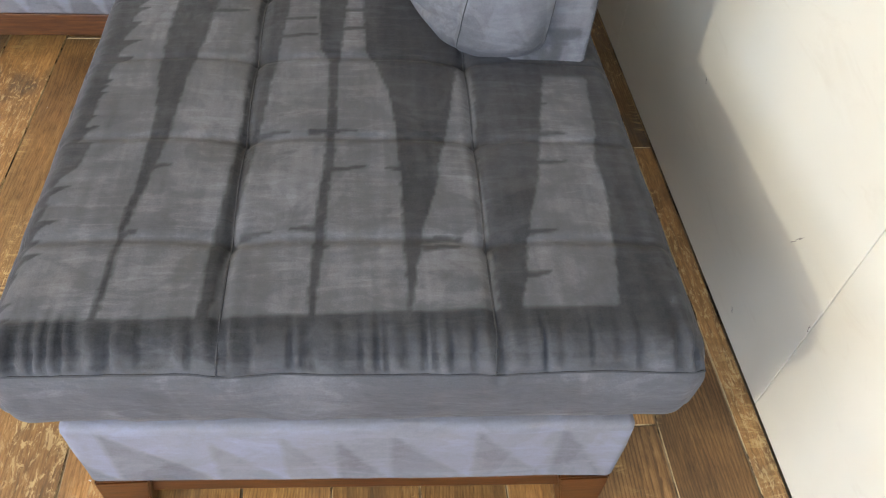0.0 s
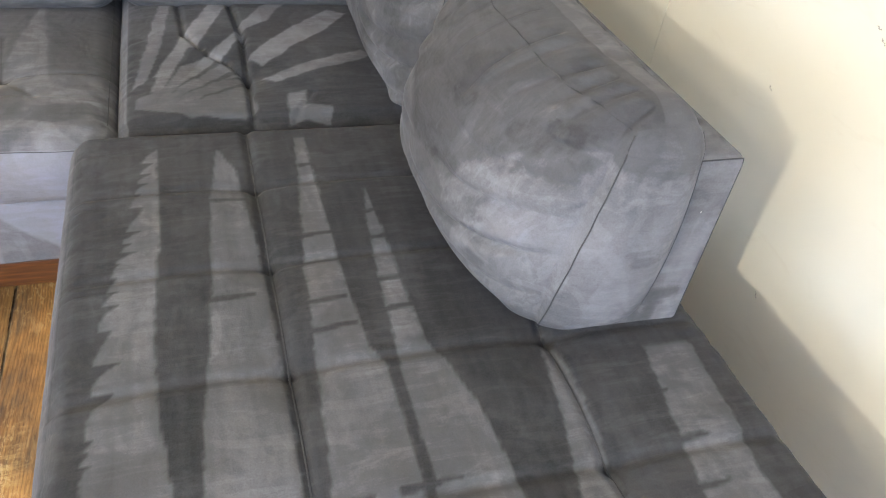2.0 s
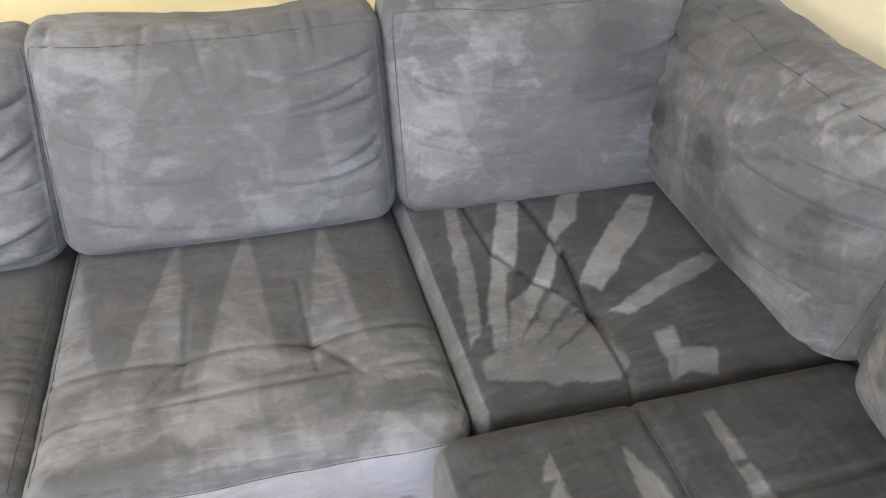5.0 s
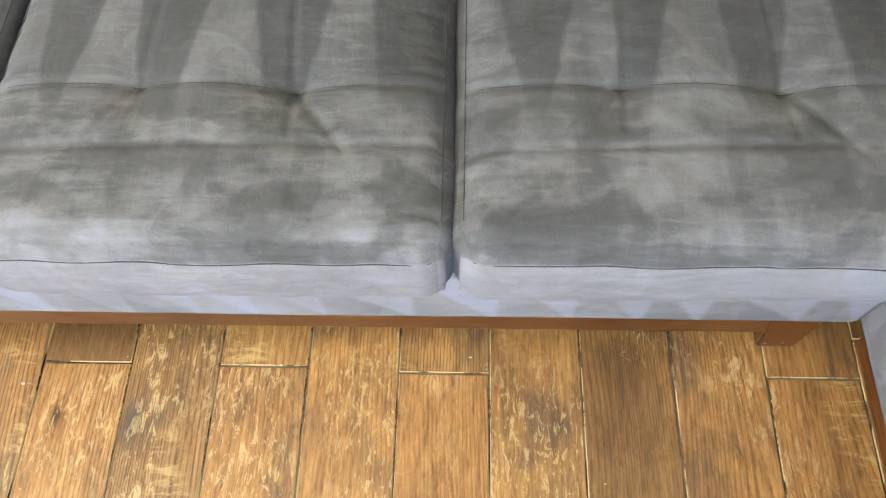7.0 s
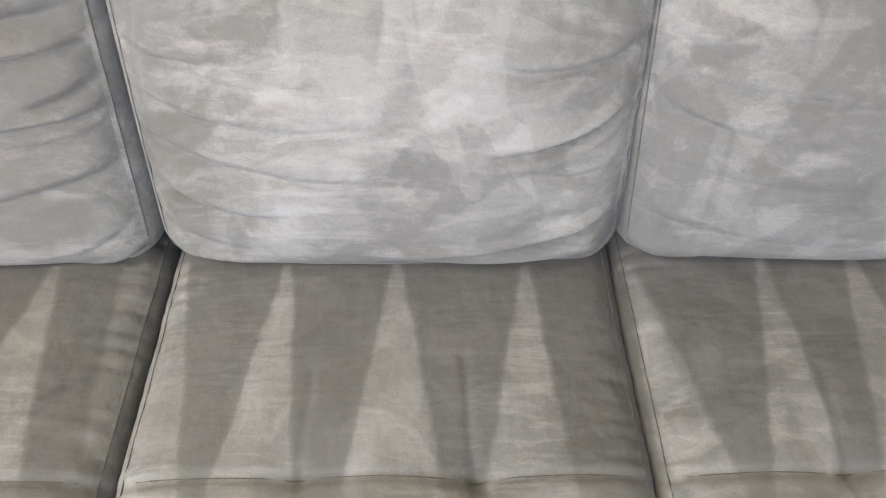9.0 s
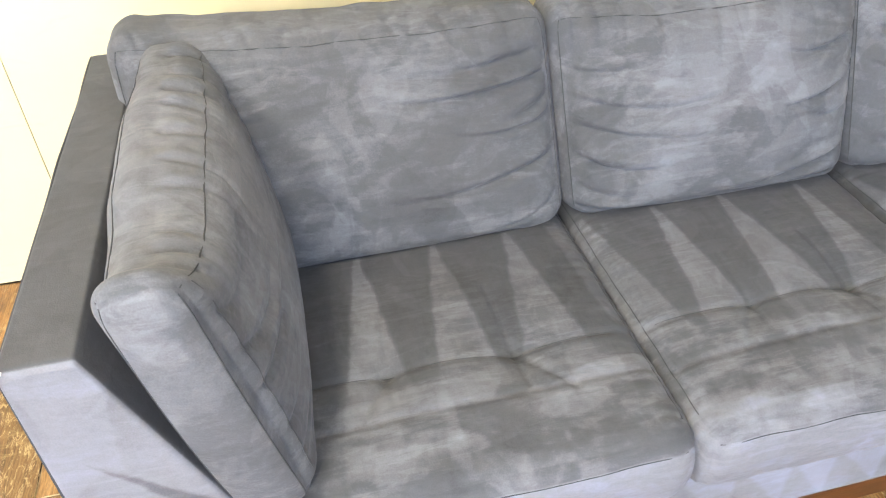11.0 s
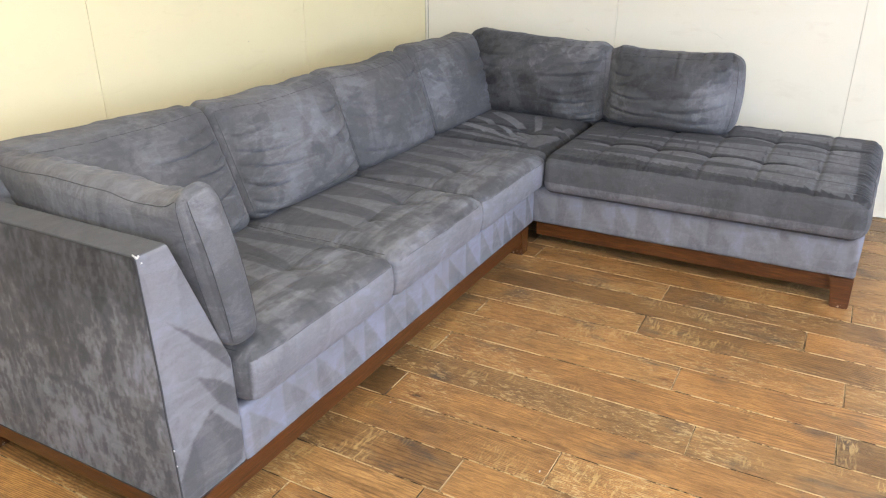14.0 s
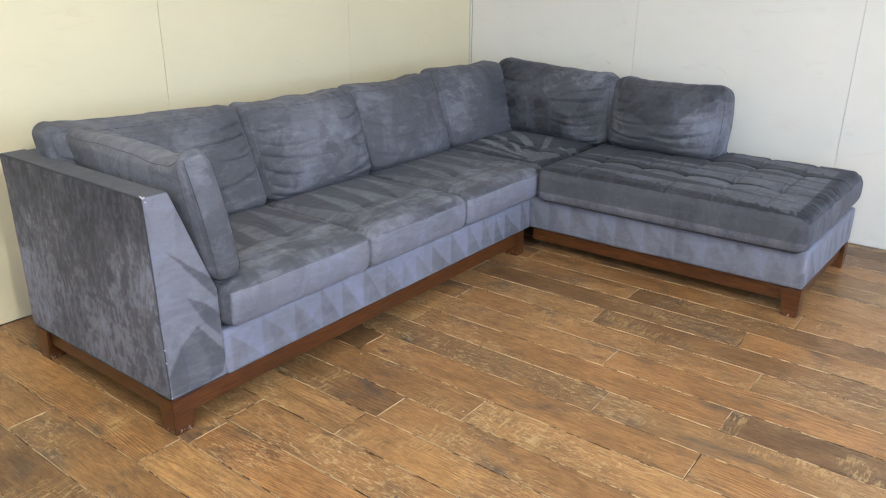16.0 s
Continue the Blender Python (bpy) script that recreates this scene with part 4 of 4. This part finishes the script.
    sm = [line((-w / 2 + e, 0, h - 0.012), (w / 2 - e, 0, h - 0.012), 90),
          line((-w / 2, 0.0, 0.02), (-w / 2, 0.0, h - 0.012), 50), line((w / 2, 0.0, 0.02), (w / 2, 0.0, h - 0.012), 50),
          line((-w / 2, t0, 0.02), (-w / 2, t0, h - 0.012), 50), line((w / 2, t0, 0.02), (w / 2, t0, h - 0.012), 50), line((-w / 2 + e, t0, h - 0.012), (w / 2 - e, t0, h - 0.012), 90)]
    if name == "arm_cushion":
        sm += [line((-w / 2 + 0.030, 0.0, 0.03), (-w / 2 + 0.030, 0.0, h - 0.02), 50), line((-w / 2 + 0.030, t0, 0.03), (-w / 2 + 0.030, t0, h - 0.02), 50)]
    return padded(name, lo, hi, rad, 0.0042, f, pile_tone, sofa, label, seams=sm, seam_r=0.0011)


def facing_south(x, y, z):
    return lambda q: q + np.array([x, y, z])


def facing_west(x, y, z, turn=0.0):
    ct, st = math.cos(turn), math.sin(turn)
    return lambda q: np.stack([x + q[:, 1] * ct - q[:, 0] * st, y - q[:, 0] * ct - q[:, 1] * st, z + q[:, 2]], 1)


def facing_east(x, y, z):
    return lambda q: np.stack([x - q[:, 1], y + q[:, 0], z + q[:, 2]], 1)


ZS = 0.470
BC = "loose grey suede back cushion, wrinkled, leaning on the sofa back"
# patches: brushed pile, and shade painted towards sides, corners and foot
pillow("back_cushion", 0.80, 0.20, 0.14, 0.430, 0.38, facing_south(-1.582, 0.428, ZS - 0.012), 101, fold_amp=0.7, tilt=-0.014, skew=-0.02, label=BC, mott=0.4, ground=0.55, edge=0.06, swept_and_shaded=[([(0.0, 0.50), (0.45, 0.72), (0.8, 1.0), (1.05, 0.6), (0.95, 0.2), (0.35, 0.12), (-0.2, 0.28)], -0.13), ([(-0.9, 0.45), (-0.8, 0.85), (0.2, 0.95), (-0.1, 0.5)], -0.06)])
pillow("back_cushion", 0.648, 0.20, 0.14, 0.405, 0.38, facing_south(-0.862, 0.428, ZS - 0.008), 111, flare=0.018, label=BC, mott=0.4, ground=0.58, edge=0.16, swept_and_shaded=[([(-0.55, 0.2), (-0.5, 0.75), (0.6, 0.8), (0.75, 0.25)], 0.06), ([(0.55, 0.5), (0.4, 1.05), (1.05, 1.05), (1.05, 0.5)], -0.10), ([(-1, 0.15), (-1, 0.95), (-0.6, 0.9), (-0.75, 0.2)], -0.12), ([(-0.4, 0.0), (-0.3, 0.16), (0.95, 0.2), (0.95, 0.0)], -0.14)])
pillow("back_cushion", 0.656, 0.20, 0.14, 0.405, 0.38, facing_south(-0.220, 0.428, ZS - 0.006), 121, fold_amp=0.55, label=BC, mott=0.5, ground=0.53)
pillow("back_cushion", 0.680, 0.20, 0.14, 0.422, 0.36, facing_south(0.450, 0.428, ZS - 0.006), 131, fold_amp=0.4, label=BC, ground=0.52, swept_and_shaded=[([(0.1, 0.55), (0.25, 0.98), (0.9, 0.95), (0.8, 0.45)], -0.2)])
pillow("back_cushion", 0.80, 0.20, 0.13, 0.412, 0.20, facing_west(0.672, 0.222, ZS + 0.004, 0.05), 141, tilt=-0.020, fold_amp=0.9, mott=1.1, puff=0.075, bulge=0.02, rad=(0.065, 0.07, 0.06), label=BC, ground=0.50, edge=0.04, gather=1.3, crumb=0.13, swept_and_shaded=[([(-1, 1.05), (-0.9, 0.72), (0.1, 0.74), (0.4, 0.9), (0.5, 1.05)], -0.14), ([(-0.7, 0.05), (-0.6, 0.5), (0.0, 0.6), (0.5, 0.3), (0.4, 0.05)], -0.22)])
pillow("back_cushion", 0.630, 0.20, 0.115, 0.385, 0.22, facing_west(0.680, -0.490, ZS + 0.004), 151, fold_amp=0.8, mott=1.2, puff=0.135, bulge=0.025, rad=(0.075, 0.075, 0.065), label=BC, ground=0.53, edge=0.03, gather=1.5, crumb=0.10, swept_and_shaded=[([(-0.98, 1.05), (-0.75, 0.60), (-0.1, 0.50), (0.35, 0.53), (0.85, 0.80), (1.0, 1.05)], -0.20)])
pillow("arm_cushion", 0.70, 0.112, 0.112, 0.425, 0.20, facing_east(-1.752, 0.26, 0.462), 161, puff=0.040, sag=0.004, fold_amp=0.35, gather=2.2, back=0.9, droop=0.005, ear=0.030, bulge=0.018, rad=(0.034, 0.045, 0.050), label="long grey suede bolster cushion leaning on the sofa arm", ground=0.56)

# torn arm corner with white stuffing, lint caught in the pile
def lump(name, x, y, z, r, seed, parent, mat, label=""):
    bm = bmesh.new()
    bmesh.ops.create_icosphere(bm, subdivisions=2, radius=r)
    for v in bm.verts:
        v.co *= 0.7 + 0.9 * noise.noise(v.co * (0.8 / r) + Vector((seed, 0, 0)))
        v.co += Vector((x, y, z))
    return part(name, bm, mat, parent, label)


FLUFF = plain("white_stuffing", (0.55, 0.54, 0.52), 0.95, 0.1, 200, 0.2)
for k, (dx, dy, dz, r) in enumerate(((0, 0, 0, 0.005), (0.008, 0.001, 0.001, 0.0035), (0.0, 0.008, 0.002, 0.0035), (0.001, -0.012, -0.010, 0.0025))):
    lump("stuffing", XL + 0.002 + dx, YF + 0.012 + dy, 0.793 + dz, r, k, sofa, FLUFF, "white stuffing showing at the torn corner")
for k, (x, y, z) in enumerate(((XL + 0.001, YF + 0.001, 0.312), (XL + 0.002, YF + 0.001, 0.268), (XL + 0.004, YF - 0.001, 0.142), (XB + 0.002, YC + 0.001, 0.146))):
    lump("staple", x, y, z, 0.0022, 9 + k, sofa, FLUFF, "pale metal staple")
for k, (x, y, z) in enumerate(((0.78, -0.815, 0.565), (0.905, -0.792, 0.70), (0.62, -0.9, 0.490))):
    bm = bmesh.new()
    add_box(bm, -0.004, 0.004, -0.0005, 0.0005, 0, 0.0008)
    ob = part("lint", bm, FLUFF, sofa, "pale lint thread")
    ob.matrix_world = pose(x, y, z, 0, 50 * (k % 3), 47 * k)

# scuffs on the east wall
SCUFF = plain("scuff_grey", (0.42, 0.38, 0.33), 0.8, 0.2, 200, 0.4)
for k, (y, z, l, a) in enumerate(((-1.123, 0.342, 0.035, 120), (-1.26, 0.262, 0.014, 80), (-0.62, 0.32, 0.012, 60), (-1.07, 0.06, 0.010, 50), (0.118, 0.86, 0.022, 25), (0.096, 0.751, 0.010, 80), (-0.61, 0.86, 0.012, 30), (-0.43, 0.684, 0.010, 40), (-0.59, 0.875, 0.010, 20))):
    bm = bmesh.new()
    for j in range(5):
        t = (j / 4 - 0.5) * l
        add_box(bm, -0.0006, 0, t - l / 9, t + l / 9, -0.0008 + 0.0010 * math.sin(j * 1.9 + k), 0.0008 + 0.0012 * math.sin(j * 2.3 + k))
    ob = part("scuff_mark", bm, SCUFF, wall_east)
    ob.matrix_world = pose(XE - 0.0003, y, z, a, 0, 0)

bm = bmesh.new()
bmesh.ops.create_icosphere(bm, subdivisions=1, radius=0.003)
part("nail_mark", bm, SCUFF, wall_north).location = (-0.332, YN, 0.929)

# ---- floor ----
floor = structure(box_part("floor", XW, XE, YS, YN, -0.06, -0.004, GROUT), "worn brown wooden plank floor with pale joints", "floor")
PITCH, EDGE = 0.1575, 0.145
JOINTS = {0: -0.13, 1: -0.755, 2: -1.30, 3: -0.735, 4: -0.13, 5: -0.938, 6: -0.122, 7: -1.05, 8: -0.12, 9: -0.733, 11: -0.457, 12: -0.115, 14: -0.09}
LONG = 1.312
rng = random.Random(5)


def plank_mesh(w, l):
    bm = bmesh.new()
    c = 0.0013
    z = -0.003
    a = [bm.verts.new((x, y, z)) for x, y in ((0, 0), (w, 0), (w, l), (0, l))]
    b = [bm.verts.new((x, y, 0.0)) for x, y in ((c, c), (w - c, c), (w - c, l - c), (c, l - c))]
    bm.faces.new(b)
    for k in range(4):
        j = (k + 1) % 4
        bm.faces.new((a[k], a[j], b[j], b[k])).material_index = 1
    me = bpy.data.meshes.new("plank")
    bm.to_mesh(me)
    bm.free()
    me.materials.append(PLANK)
    me.materials.append(WORN)
    return me


MESHES = {}
k0 = int((EDGE - XE) / PITCH) - 1
for col in range(k0, 44):
    xr = EDGE - PITCH * col
    xl = xr - PITCH
    if xl < XW or xr > XE + PITCH:
        continue
    y0 = JOINTS.get(col, -1.3 + rng.random() * LONG)
    cuts = sorted(y0 + LONG * j for j in range(-5, 4))
    for ya, yb in zip(cuts, cuts[1:]):
        ya, yb = max(ya, YS), min(yb, YN)
        if yb - ya < 0.02:
            continue
        gap = 0.0014 + 0.002 * rng.random()
        w, l = round(min(xr, XE) - xl - gap, 3), round(yb - ya - 0.003, 3)
        key = (w, l)
        if key not in MESHES:
            MESHES[key] = plank_mesh(w, l)
        ob = new("plank", MESHES[key])
        ob.parent = floor
        ob.location = (xl, ya + 0.0015, 0.0006 * rng.random())

# crumbs and lint lying about on the planks
CRUMBS = [(-0.929, -0.173), (-0.519, -0.101), (-0.145, -1.079), (-0.679, -0.111), (0.127, -1.023), (-1.382, -0.708), (-1.125, -0.109), (-0.85, -0.12), (-1.30, -0.16), (-0.30, -0.31), (-2.40, 0.277)]
bm = bmesh.new()
for k, (x, y) in enumerate(CRUMBS):
    got = bmesh.ops.create_icosphere(bm, subdivisions=1, radius=0.0011 + 0.0008 * (k % 3))
    for v in got["verts"]:
        v.co = Vector((x + v.co.x * (1.4 + 0.5 * (k % 2)), y + v.co.y, 0.0012 + 0.7 * v.co.z))
tagged(part("floor_crumbs", bm, FLUFF), "pale crumbs and lint scattered over the plank floor", "crumbs", kind="stuff")
